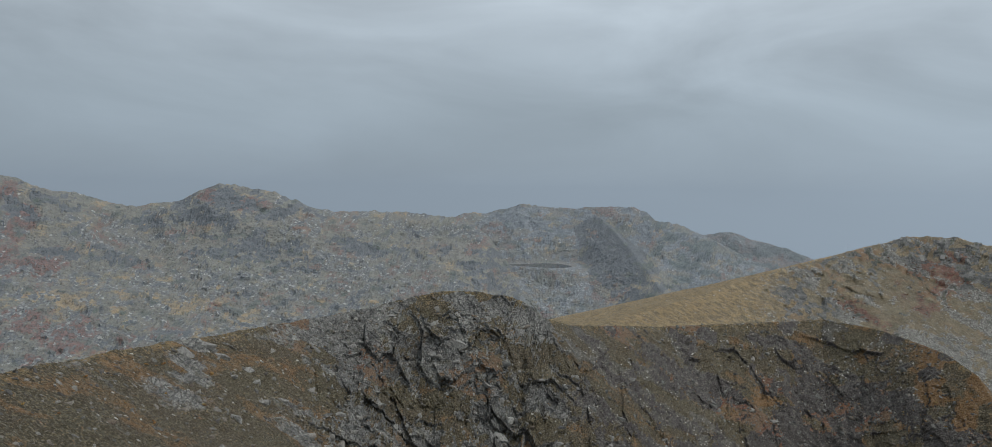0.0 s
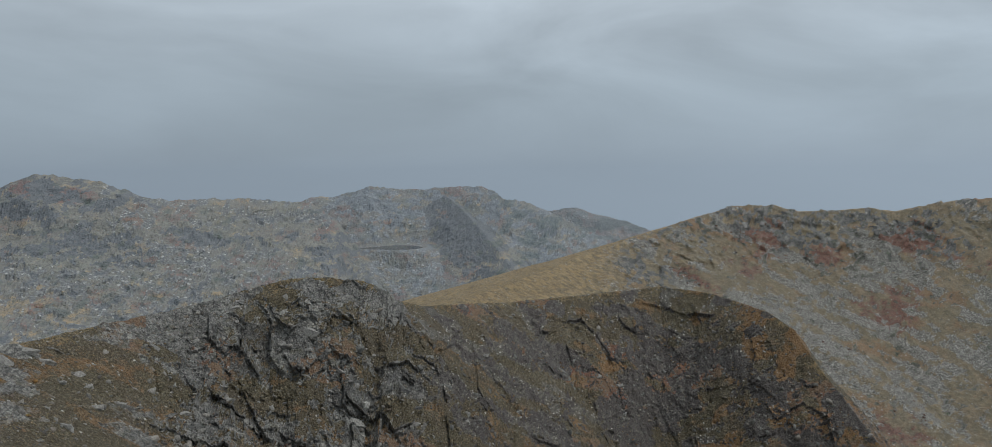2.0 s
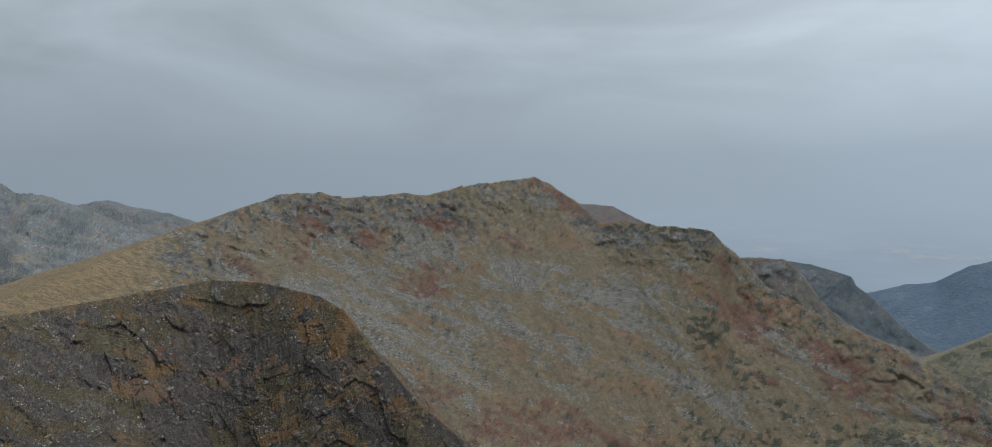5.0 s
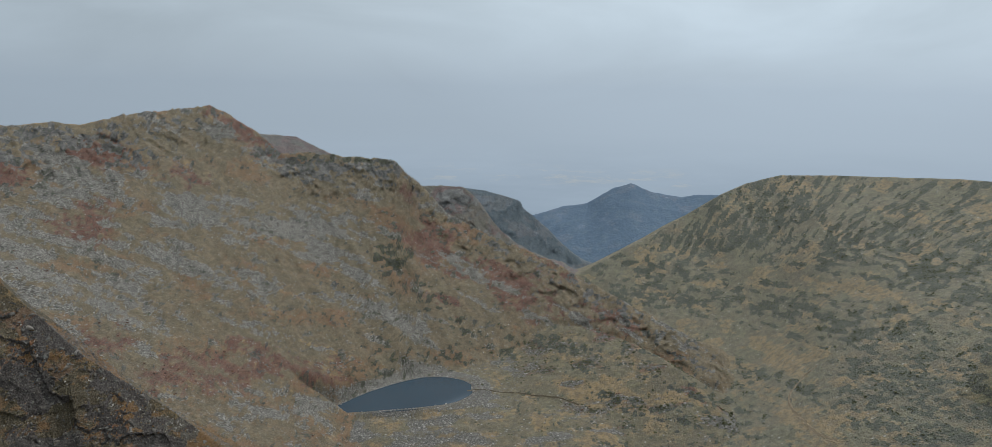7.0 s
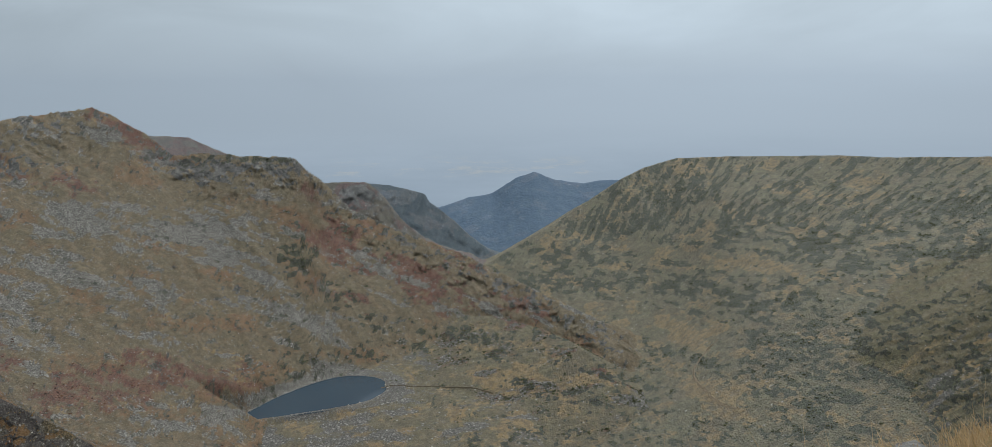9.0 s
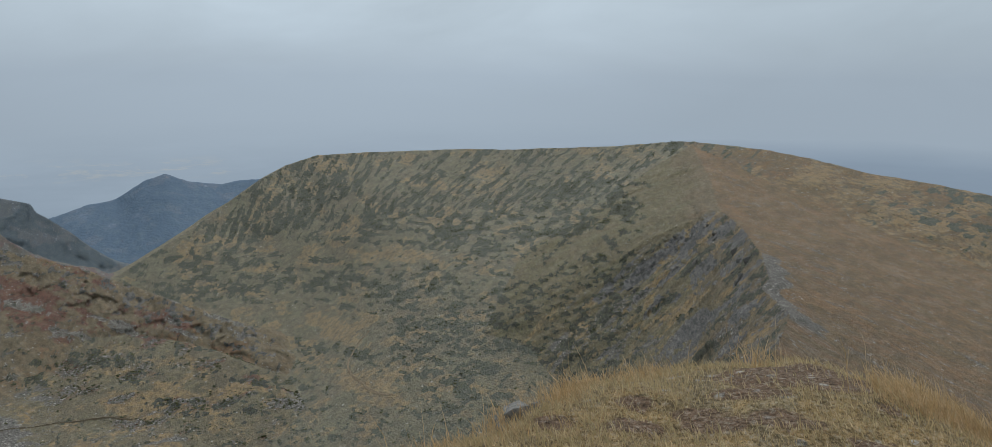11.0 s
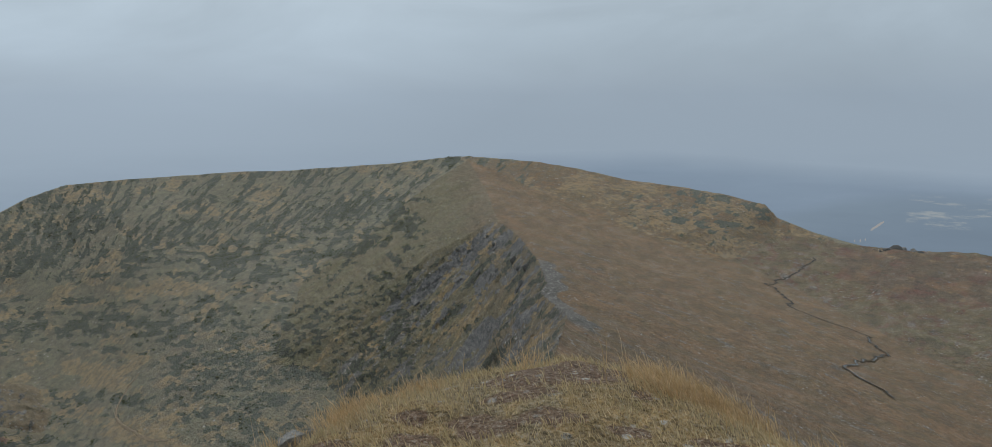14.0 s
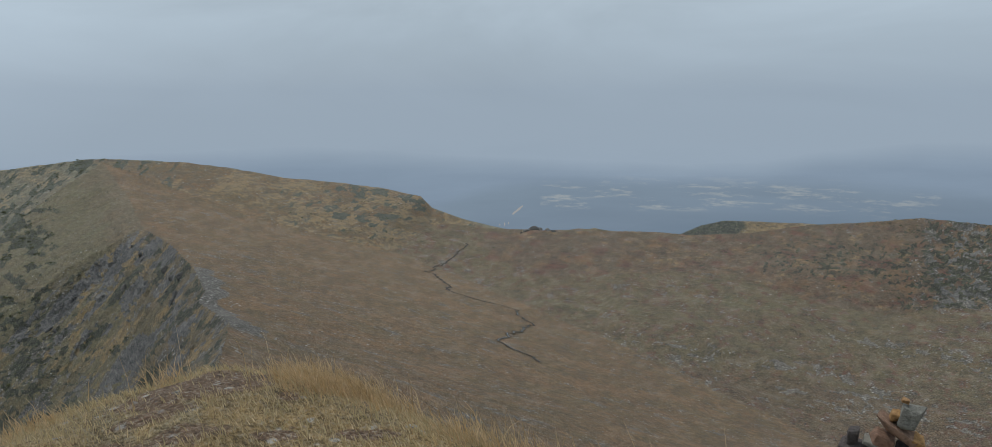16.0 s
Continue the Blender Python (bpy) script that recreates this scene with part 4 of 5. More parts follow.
# veil, air: haze for each landform's distance, painted into its base colours
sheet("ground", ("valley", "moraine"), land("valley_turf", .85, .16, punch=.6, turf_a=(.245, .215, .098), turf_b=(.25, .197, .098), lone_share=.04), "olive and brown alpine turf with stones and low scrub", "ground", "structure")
sheet("ground_basin", ("basin",), land("basin_turf", .7, .06, turf_a=(.20, .135, .064), turf_b=(.205, .118, .062), stone=(.46, .43, .36), lone_share=.05, punch=1.15), "brown autumn turf of a shallow basin with pale stones", "ground", "structure")
sheet("ground_summit", ("summit",), land("summit_turf", .03, turf_a=(.46, .36, .20), turf_b=(.48, .355, .19)), "dry trampled summit grass with bare soil patches", "ground", "structure")
ridge = sheet("rocky_ridge", ("near_ridge",), land("ridge_rock", .3, .0, turf_a=(.098, .087, .055), turf_b=(.098, .08, .055), pale=(.36, .355, .325), dark=(.13, .131, .128), stone=(.25, .24, .215), punch=.6, lone_share=.03), "craggy dark rock ridge with rusty turf and loose stones", "ridge", flat=True)
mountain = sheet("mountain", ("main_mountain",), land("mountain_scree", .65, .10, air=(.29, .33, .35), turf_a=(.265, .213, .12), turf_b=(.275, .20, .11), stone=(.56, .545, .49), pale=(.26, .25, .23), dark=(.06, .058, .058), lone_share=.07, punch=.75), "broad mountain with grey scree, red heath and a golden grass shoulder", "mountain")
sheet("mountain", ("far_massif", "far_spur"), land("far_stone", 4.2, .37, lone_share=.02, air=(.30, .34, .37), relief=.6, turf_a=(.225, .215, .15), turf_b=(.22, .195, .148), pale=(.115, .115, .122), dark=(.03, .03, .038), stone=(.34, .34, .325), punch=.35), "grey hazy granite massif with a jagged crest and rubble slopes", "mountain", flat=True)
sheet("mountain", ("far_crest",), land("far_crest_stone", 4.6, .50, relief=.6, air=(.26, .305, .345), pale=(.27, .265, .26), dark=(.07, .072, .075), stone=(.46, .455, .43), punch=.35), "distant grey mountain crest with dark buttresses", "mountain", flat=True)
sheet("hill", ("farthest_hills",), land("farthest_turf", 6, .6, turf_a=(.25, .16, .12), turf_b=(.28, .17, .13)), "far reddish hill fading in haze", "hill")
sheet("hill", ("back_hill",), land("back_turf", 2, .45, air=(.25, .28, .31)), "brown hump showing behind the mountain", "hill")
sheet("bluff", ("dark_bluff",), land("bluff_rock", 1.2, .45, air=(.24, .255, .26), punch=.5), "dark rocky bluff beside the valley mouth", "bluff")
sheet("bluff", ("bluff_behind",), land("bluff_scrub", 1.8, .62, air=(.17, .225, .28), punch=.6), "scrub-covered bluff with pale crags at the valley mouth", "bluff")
# the blue of this hill is mostly haze in the colour
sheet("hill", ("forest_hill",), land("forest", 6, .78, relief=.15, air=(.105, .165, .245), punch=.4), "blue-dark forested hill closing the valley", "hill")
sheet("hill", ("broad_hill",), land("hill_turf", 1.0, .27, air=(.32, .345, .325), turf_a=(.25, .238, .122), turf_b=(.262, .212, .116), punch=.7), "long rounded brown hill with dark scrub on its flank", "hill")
cliff_side = sheet("ridge", ("cliff_ridge",), land("cliff_rock", .55, .10, punch=.8, lone_share=.02, turf_a=(.25, .195, .10), turf_b=(.26, .185, .10), pale=(.27, .26, .24), dark=(.08, .08, .082), stone=(.32, .30, .26)), "grassy ridge with a steep rocky flank on one side", "ridge")
sheet("hill", ("brown_hill",), land("brown_turf", .8, .08, punch=.9, lone_share=.02, turf_a=(.19, .13, .074), turf_b=(.205, .12, .072)), "low smooth brown grass hill", "hill")
sheet("hill", ("bench_hill",), land("bench_turf", 1.6, .15), "dark-sided hill with a golden flat top", "hill")


# ---- water ----
def water(name, at, half, turn, z, label, color):
    n = Nodes("water_" + name, 0.08)
    n.bsdf.inputs["Specular IOR Level"].default_value = 0.5
    ripple = n.noise(1.2, 4, .6)
    mat = n.done(color, n.bump(ripple, .05, .4))
    bm = bmesh.new()
    shore = []
    for k in range(72):
        u, v = 1.12 * math.cos(k * math.pi / 36), 1.12 * math.sin(k * math.pi / 36)
        shore.append(bm.verts.new(pose(at[0], at[1], z, 0, 0, turn) @ Vector((u * half[0], v * min(max(.72 + .45 * u, .2), 1.15) * half[1], 0))))
    bm.faces.new(shore)
    me = bpy.data.meshes.new("lake")
    bm.to_mesh(me), bm.free()
    me.materials.append(mat)
    return tagged(new("lake", me), label, "lake", kind="structure")


water("tarn", LAKE_AT, (62, 37), -33, LAKE_Z, "small dark blue-grey mountain tarn with still water", (.04, .065, .09))
water("far", FAR_LAKE_AT, (115, 105), 0, FAR_LAKE_Z, "narrow dark tarn high on a far bench", (.03, .04, .055))


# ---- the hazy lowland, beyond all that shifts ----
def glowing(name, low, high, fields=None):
    """Lowland with its haze painted as an even emission, not lit: low and high the tones at its foot and its crest,
    pale fields on it.
    """
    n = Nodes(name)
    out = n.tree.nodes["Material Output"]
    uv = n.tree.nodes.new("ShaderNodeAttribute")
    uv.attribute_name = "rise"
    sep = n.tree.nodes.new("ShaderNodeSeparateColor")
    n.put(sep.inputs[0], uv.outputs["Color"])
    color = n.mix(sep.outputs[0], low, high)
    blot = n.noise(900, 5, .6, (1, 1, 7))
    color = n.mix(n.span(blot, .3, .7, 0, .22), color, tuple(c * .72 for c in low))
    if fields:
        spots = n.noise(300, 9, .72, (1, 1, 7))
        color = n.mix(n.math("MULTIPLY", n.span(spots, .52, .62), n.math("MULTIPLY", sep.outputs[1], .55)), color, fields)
    # the surface itself emits the haze tone, and turns clear where it fades
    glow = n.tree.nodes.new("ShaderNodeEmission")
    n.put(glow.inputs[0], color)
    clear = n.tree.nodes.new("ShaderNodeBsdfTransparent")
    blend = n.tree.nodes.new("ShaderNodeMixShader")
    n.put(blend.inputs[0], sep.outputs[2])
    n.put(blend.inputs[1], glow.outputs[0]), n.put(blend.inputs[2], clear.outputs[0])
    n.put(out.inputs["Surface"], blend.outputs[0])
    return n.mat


def distance(name, reach, foot, crest, material, label, fade=0.0, rough=.12, fields=(0, 0, 0, 0), seed=0):
    """A long low hill line or plain, curved round the summit. crest: rows of bearing and height angle."""
    bs = np.arange(crest[0][0], crest[-1][0] + .01, .25)
    tops = np.interp(bs, [c[0] for c in crest], [c[1] for c in crest]) + rough * fbm(bs * 10, 0 * bs, 40, 5, 90 + seed)
    steps = np.linspace(0, 1, 24)
    me = bpy.data.meshes.new(name)
    verts, data = [], []
    for b, top in zip(bs, tops):
        for f in steps:
            up = foot + (top - foot) * f
            far = reach + 60 * f
            verts.append((far * math.sin(radians(b)), far * math.cos(radians(b)), EYE + far * math.tan(radians(up))))
            inside = 1.0 if fields[0] < b < fields[1] and fields[2] < up < fields[3] else 0.0
            data.append((f, inside, max(0.0, (f - 1 + fade) / fade) if fade else 0.0, 1))
    k = len(steps)
    faces = [(i * k + j, (i + 1) * k + j, (i + 1) * k + j + 1, i * k + j + 1) for i in range(len(bs) - 1) for j in range(k - 1)]
    me.from_pydata(verts, [], faces)
    a = me.attributes.new("rise", "FLOAT_COLOR", "POINT")
    a.data.foreach_set("color", np.array(data, np.float32).ravel())
    me.materials.append(material)
    for p in me.polygons:
        p.use_smooth = True
    return tagged(new(name, me), label, "distance", kind="structure")


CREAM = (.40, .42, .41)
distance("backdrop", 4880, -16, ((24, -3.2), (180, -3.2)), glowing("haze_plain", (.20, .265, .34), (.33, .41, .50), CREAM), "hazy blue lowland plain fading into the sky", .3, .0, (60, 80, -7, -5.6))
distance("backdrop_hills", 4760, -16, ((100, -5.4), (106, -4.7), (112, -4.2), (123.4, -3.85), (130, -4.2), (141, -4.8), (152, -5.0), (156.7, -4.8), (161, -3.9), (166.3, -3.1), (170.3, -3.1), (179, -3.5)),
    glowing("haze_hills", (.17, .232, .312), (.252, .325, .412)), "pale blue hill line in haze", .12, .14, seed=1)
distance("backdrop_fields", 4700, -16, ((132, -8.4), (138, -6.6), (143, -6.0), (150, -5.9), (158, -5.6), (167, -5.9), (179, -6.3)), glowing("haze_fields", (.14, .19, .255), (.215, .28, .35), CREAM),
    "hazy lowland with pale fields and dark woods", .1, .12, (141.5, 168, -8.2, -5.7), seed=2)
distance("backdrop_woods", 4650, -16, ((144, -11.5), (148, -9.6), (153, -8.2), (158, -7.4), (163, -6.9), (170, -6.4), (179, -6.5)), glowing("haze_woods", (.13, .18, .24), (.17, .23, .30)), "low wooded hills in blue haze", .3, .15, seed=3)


def pale_marks():
    """Pale cuttings and a village far down in the haze, as little uneven strips."""
    # emits like the lowland, haze already in its pale tone
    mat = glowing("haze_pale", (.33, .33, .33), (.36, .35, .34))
    g = np.random.default_rng(12)
    for name, b, up, wide, tall, tilt, label in (("quarry_scar", 139.9, -8.55, .75, .75, .6, "pale scar on a far hazy slope"), ("pale_strip", 138.6, -9.62, .07, .2, 0, "thin pale strip far down in haze"),
            ("pale_strip", 138.95, -9.58, .09, .25, 0, "thin pale strip far down in haze"), ("pale_strip", 139.25, -9.5, .07, .2, 0, "thin pale strip far down in haze")):
        k = 9
        verts, faces = [], []
        for i in range(k):
            f = i / (k - 1)
            mid, half = b + wide * (f - .5) * (1 if tilt else 1), (.25 + .75 * math.sin(math.pi * (.1 + .8 * f))) * tall / 2 * g.uniform(.6, 1.1) * (.35 if tilt else 1)
            for s in (-1, 1):
                verts.append(spot(mid, up + tilt * (f - .5) + s * half, 4630))
        faces = [(2 * i, 2 * i + 2, 2 * i + 3, 2 * i + 1) for i in range(k - 1)]
        me = bpy.data.meshes.new(name)
        me.from_pydata(verts, [], faces)
        me.materials.append(mat)
        tagged(new(name, me), label, "distance", kind="structure")


pale_marks()


# ---- places on the land ----
OPEN = RISE >= np.maximum.accumulate(RISE, axis=1) - 0.05
FINE = int((LAST - FIRST) / STEP)
draw = np.random.default_rng(7)


def ground_at(bearing, height):
    """Where the look at a bearing and a height angle first meets the land: place, and its row and column."""
    c = int(round((bearing - FIRST) / STEP))
    r = int(np.argmax((RISE[c] >= height) & (R[c] > 40)))
    return Vector(POINTS[c, r].tolist()), c, r


def height_at(x, y):
    """Height of the sheet under a place."""
    b = math.degrees(math.atan2(x, y))
    c = int(round(((b + 60) % 360 - 60 - FIRST) / STEP)) % COLS
    return float(np.interp(math.hypot(x, y), np.hypot(X[c], Y[c]), Z[c]))


def pick(weight, count):
    """Random places of the sheet, more of them where weight is high, even by area."""
    area = (np.hypot(X, Y) * radians(STEP) * np.maximum(np.abs(np.gradient(np.hypot(X, Y), axis=1)), 1e-3))
    p = (np.clip(weight, 0, None) * area * (np.arange(COLS) < FINE)[:, None])
    p[:, -1] = 0
    flat_p = p.ravel() / p.sum()
    chosen = draw.choice(flat_p.size, count, p=flat_p)
    c, r = np.divmod(chosen, ROWS)
    f, g = draw.random(count)[:, None], draw.random(count)[:, None]
    c2, r2 = np.minimum(c + 1, COLS - 1), np.minimum(r + 1, ROWS - 1)
    spots = (POINTS[c, r] * (1 - f) + POINTS[c2, r] * f) * (1 - g) + (POINTS[c, r2] * (1 - f) + POINTS[c2, r2] * f) * g
    return spots, c, r


def hull(points):
    bm = bmesh.new()
    for p in points:
        bm.verts.new(p)
    out = bmesh.ops.convex_hull(bm, input=bm.verts)
    inner = [v for v in out["geom_interior"] + out["geom_unused"] if isinstance(v, bmesh.types.BMVert)]
    bmesh.ops.delete(bm, geom=list(set(inner)), context="VERTS")
    bmesh.ops.triangulate(bm, faces=bm.faces)
    bm.verts.index_update()
    v = np.array([w.co[:] for w in bm.verts], np.float32)
    f = np.array([[w.index for w in face.verts] for face in bm.faces], np.int32)
    bm.free()
    return v, f


def stone_shape(seed, count=13, flat=.6):
    g = np.random.default_rng(seed)
    p = g.normal(size=(count, 3))
    p /= np.linalg.norm(p, axis=1, keepdims=True)
    p *= g.uniform(.75, 1.0, (count, 1)) * np.array([1.0, g.uniform(.6, .9), flat])
    return hull(p)


def bush_shape(seed, clumps=5):
    """A low cushion of scrub: uneven clumps that overlap."""
    g = np.random.default_rng(seed)
    vs, fs, n = [], [], 0
    for k in range(clumps):
        v, f = stone_shape(seed * 50 + k, 9, .8)
        size = g.uniform(.3, .55)
        a, d = g.uniform(0, 6.28), g.uniform(0, .75)
        v = v * size + np.array([math.cos(a) * d, math.sin(a) * d * .8, size * .55])
        vs.append(v), fs.append(f + n)
        n += len(v)
    return np.concatenate(vs).astype(np.float32), np.concatenate(fs)


def scatter(name, shapes, places, sizes, material, label, category, squash=1.0, sink=.2, lean=0.3):
    """Many small things as one mesh of triangles."""
    verts, tris, n = [], [], 0
    which = draw.integers(0, len(shapes), len(places))
    for k, (v, f) in enumerate(shapes):
        own = np.nonzero(which == k)[0]
        a = draw.uniform(0, 6.283, len(own))[:, None]
        t = draw.normal(0, lean, (len(own), 2))
        x = v[None, :, 0] * np.cos(a) - v[None, :, 1] * np.sin(a)
        y = v[None, :, 0] * np.sin(a) + v[None, :, 1] * np.cos(a)
        z = v[None, :, 2] * squash + x * t[:, :1] + y * t[:, 1:]
        p = np.stack([x, y, z], -1) * sizes[own][:, None, None] + places[own][:, None, :]
        p[..., 2] -= (sizes[own] * sink)[:, None]
        verts.append(p.reshape(-1, 3))
        tris.append((f[None] + (np.arange(len(own)) * len(v))[:, None, None] + n).reshape(-1, 3))
        n += len(own) * len(v)
    verts, tris = np.concatenate(verts).astype(np.float32), np.concatenate(tris).astype(np.int32)
    return tagged(tri_mesh(name, verts, tris, material), label, category, kind="stuff")


def tri_mesh(name, verts, tris, material):
    me = bpy.data.meshes.new(name)
    me.vertices.add(len(verts))
    me.vertices.foreach_set("co", verts.ravel())
    me.loops.add(tris.size)
    me.loops.foreach_set("vertex_index", tris.ravel())
    me.polygons.add(len(tris))
    me.polygons.foreach_set("loop_start", np.arange(0, tris.size, 3, dtype=np.int32))
    me.update(calc_edges=True)
    me.materials.append(material)
    return new(name, me)


def island_tones(name, tones, grain, rough=.9, by_object=False):
    """One random tone of a few for each piece, with grain."""
    n = Nodes(name, rough)
    if by_object:
        chance = n.tree.nodes.new("ShaderNodeObjectInfo").outputs["Random"]
    else:
        chance = n.tree.nodes.new("ShaderNodeNewGeometry").outputs["Random Per Island"]
    ramp = n.tree.nodes.new("ShaderNodeValToRGB")
    e = ramp.color_ramp.elements
    e[0].color, e[1].color = (*tones[0], 1), (*tones[-1], 1)
    for i, t in enumerate(tones[1:-1], 1):
        e.new(i / (len(tones) - 1)).color = (*t, 1)
    n.put(ramp.inputs[0], chance)
    speck, blot = n.noise(grain, 5, .7), n.noise(grain * 8, 4, .6)
    color = n.mix(n.span(speck, .35, .6, .6, 0), ramp.outputs[0], tuple(c * .35 for c in tones[0]))
    color = n.mix(n.span(blot, .55, .68, 0, .5), color, tones[-1])
    return n.done(color, n.bump(speck, grain * 1.2, .8))


STONES = [stone_shape(k, 12, .55 + .06 * (k % 5)) for k in range(10)]
BUSHES = [bush_shape(k, 3) for k in range(9)]
grey_stone = island_tones("grey_stone", [(.10, .096, .088), (.18, .172, .155), (.33, .315, .28), (.19, .15, .115)], .25)
crag_stone = island_tones("crag_stone", [(.10, .10, .096), (.17, .17, .158), (.28, .275, .25), (.13, .115, .10)], .3)
pale_stone = island_tones("pale_stone", [(.20, .195, .18), (.34, .33, .30), (.44, .43, .39)], .5)
scrub_leaf = island_tones("scrub_leaf", [(.075, .085, .048), (.11, .118, .062), (.155, .155, .08)], .35)
heath_leaf = island_tones("heath_leaf", [(.07, .045, .035), (.13, .07, .045), (.20, .10, .045)], .3)

# loose stones on the near ridge, its saddle and its debris slope
w = near * (OPEN * 1.0) * (R < 330) * (.25 + np.clip(patch2 + .3, 0, 1))
spots, c, r = pick(w, 13000)
scatter("loose_stones", STONES, spots, (draw.lognormal(-1.15, .6, len(spots))).clip(.10, 1.7), grey_stone, "loose grey stones strewn over the rocky ridge", "stones", .8, .25)
# angular blocks that break out of the crags
w = near * craggy * OPEN * (R < 330) * (.3 + np.clip(patch2 + .2, 0, 1))
spots, c, r = pick(w, 3400)
scatter("crag_blocks", STONES, spots, (draw.lognormal(-.55, .45, len(spots))).clip(.3, 1.9), crag_stone, "angular grey-green blocks breaking out of the crags", "stones", .75, .35, .6)
# blocks on the mountain's screes and round the tarn
w = main * (1 - grassy) * OPEN * np.clip(COVER[..., 1] - .1, 0, 1) + (floor * (SHORE < 1.9) * (SHORE > 1.02)) * .6
spots, c, r = pick(w, 9000)
scatter("scree_blocks", STONES, spots, (draw.lognormal(-.25, .45, len(spots))).clip(.4, 3.0), pale_stone, "pale grey blocks on the mountain scree and the tarn shore", "stones", .8, .25)
# pale stones in the brown basin and on the cliff's foot
w = floor * right * (R < 560) * (R > 250) * np.clip(COVER[..., 1] - .4, 0, 1) + crag * (R > 120) * (R < 700) * .05 + cliff * LEFT * (R > 60) * .015
spots, c, r = pick(w, 2600)
scatter("basin_stones", STONES, spots, (draw.lognormal(-1.0, .5, len(spots))).clip(.2, 2.2), pale_stone, "pale stones lying in patches on brown turf", "stones", .6, .3)
# dwarf pine and juniper
w = (OPEN * 1.0) * (np.clip(shrub - .42, 0, .5) * np.clip(.35 + 1.4 * small, .02, 1) + .012 * floor) * (green > 0) * (R < 1150)
spots, c, r = pick(w, 15000)
scatter("dwarf_pine_scrub", BUSHES, spots, (draw.lognormal(.15, .42, len(spots))).clip(.6, 3.5), scrub_leaf, "dark green dwarf pine cushions on the valley slopes", "scrub", .62, .12, .12)
w = main * (1 - grassy) * OPEN * step(52, 60, BEAR) * np.clip(shrub - .3, 0, 1) + of("moraine") * OPEN * np.clip(patch2 + .1, 0, 1)
spots, c, r = pick(w, 1500)
scatter("juniper_scrub", BUSHES, spots, (draw.lognormal(.55, .4, len(spots))).clip(.8, 4.5), scrub_leaf, "dark juniper bushes on the mountain foot", "scrub", .6, .12, .12)
w = OPEN * (main * (1 - grassy) * np.clip(heath - .35, 0, 1) + of("moraine") * np.clip(heath - .3, 0, 1) * 1.5)
spots, c, r = pick(w, 3000)
scatter("heath_tufts", BUSHES, spots, (draw.lognormal(.1, .4, len(spots))).clip(.5, 3), heath_leaf, "rust-red bilberry heath cushions", "heath", .45, .12, .12)
w = of("brown_hill") * OPEN * (.02 + step(156, 166, BEAR) * np.clip(patch2 + .2, 0, 1)) + broad * OPEN * step(121, 126, BEAR) * np.clip(patch2 + .05, 0, 1) * step(10, 60, OFF)
spots, c, r = pick(w, 900)
scatter("low_scrub", BUSHES, spots, (draw.lognormal(.4, .35, len(spots))).clip(.6, 3.5), scrub_leaf, "low dark scrub on the brown hills", "scrub", .5, .12, .12)
w = near * OPEN * step(4, 20, BEAR) * np.clip(rust - .3, 0, 1) + near * OPEN * .015
spots, c, r = pick(w, 2200)
scatter("rusty_tufts", BUSHES, spots, (draw.lognormal(-.75, .35, len(spots))).clip(.2, 1.2), island_tones("rusty_leaf", [(.12, .07, .035), (.30, .15, .05), (.36, .22, .07), (.20, .17, .07)], .12), "orange and yellow autumn tufts between the rocks", "tufts", .5, .1, .15)


# ---- slabs and boulders of the rocky ridge ----
def boulder(bearing, height, size, shape, turn, tilt, material, name="boulder", label="", parent=None):
    at, c, r = ground_at(bearing, height)
    v, f = shape
    me = bpy.data.meshes.new(name)
    me.from_pydata(v.tolist(), [], f.tolist())
    me.materials.append(material)
    ob = new(name, me)
    out = Vector((at.x, at.y, 0)).normalized()
    ob.matrix_world = Matrix.Translation(at + out * size[1] * .35 - Vector((0, 0, size[2] * .3))) @ Euler((radians(tilt), radians(tilt * .4), radians(turn))).to_matrix().to_4x4() @ Matrix.Diagonal((*size, 1))
    ob.parent = parent or ridge
    if label:
        tagged(ob, label)
    return ob


slab_stone = island_tones("slab_stone", [(.24, .235, .215), (.32, .31, .285), (.27, .26, .235)], .5, by_object=True)
dark_slab = island_tones("dark_slab", [(.12, .12, .118), (.19, .185, .175), (.25, .24, .22)], .5, by_object=True)
SLABS = [stone_shape(200 + k, 13, .75) for k in range(8)]
boulder(-3.0, -11.2, (5.5, 2.2, 3.0), SLABS[0], 15, 28, slab_stone, "slab", "pale overhanging rock slab")
boulder(-4.6, -12.2, (3.6, 2.0, 2.4), SLABS[1], -20, -15, slab_stone, "slab")
boulder(.3, -17.7, (4.2, 2.2, 2.6), SLABS[2], 10, 35, pale_stone, "slab", "near-white fallen slab")
boulder(1.2, -16.6, (2.0, 1.4, 1.6), SLABS[3], 50, 20, pale_stone, "slab")
boulder(-21.8, -11.6, (3.4, 2.0, 2.0), SLABS[4], 30, -10, slab_stone, "slab")
boulder(-20.3, -11.2, (3.2, 1.6, 1.2), SLABS[5], -10, 8, slab_stone, "slab")
boulder(-19.2, -12.0, (2.2, 1.4, 1.6), SLABS[6], 20, 20, slab_stone, "slab")
boulder(-7.4, -9.4, (3.2, 2.2, 1.8), SLABS[7], 60, 5, slab_stone, "slab")
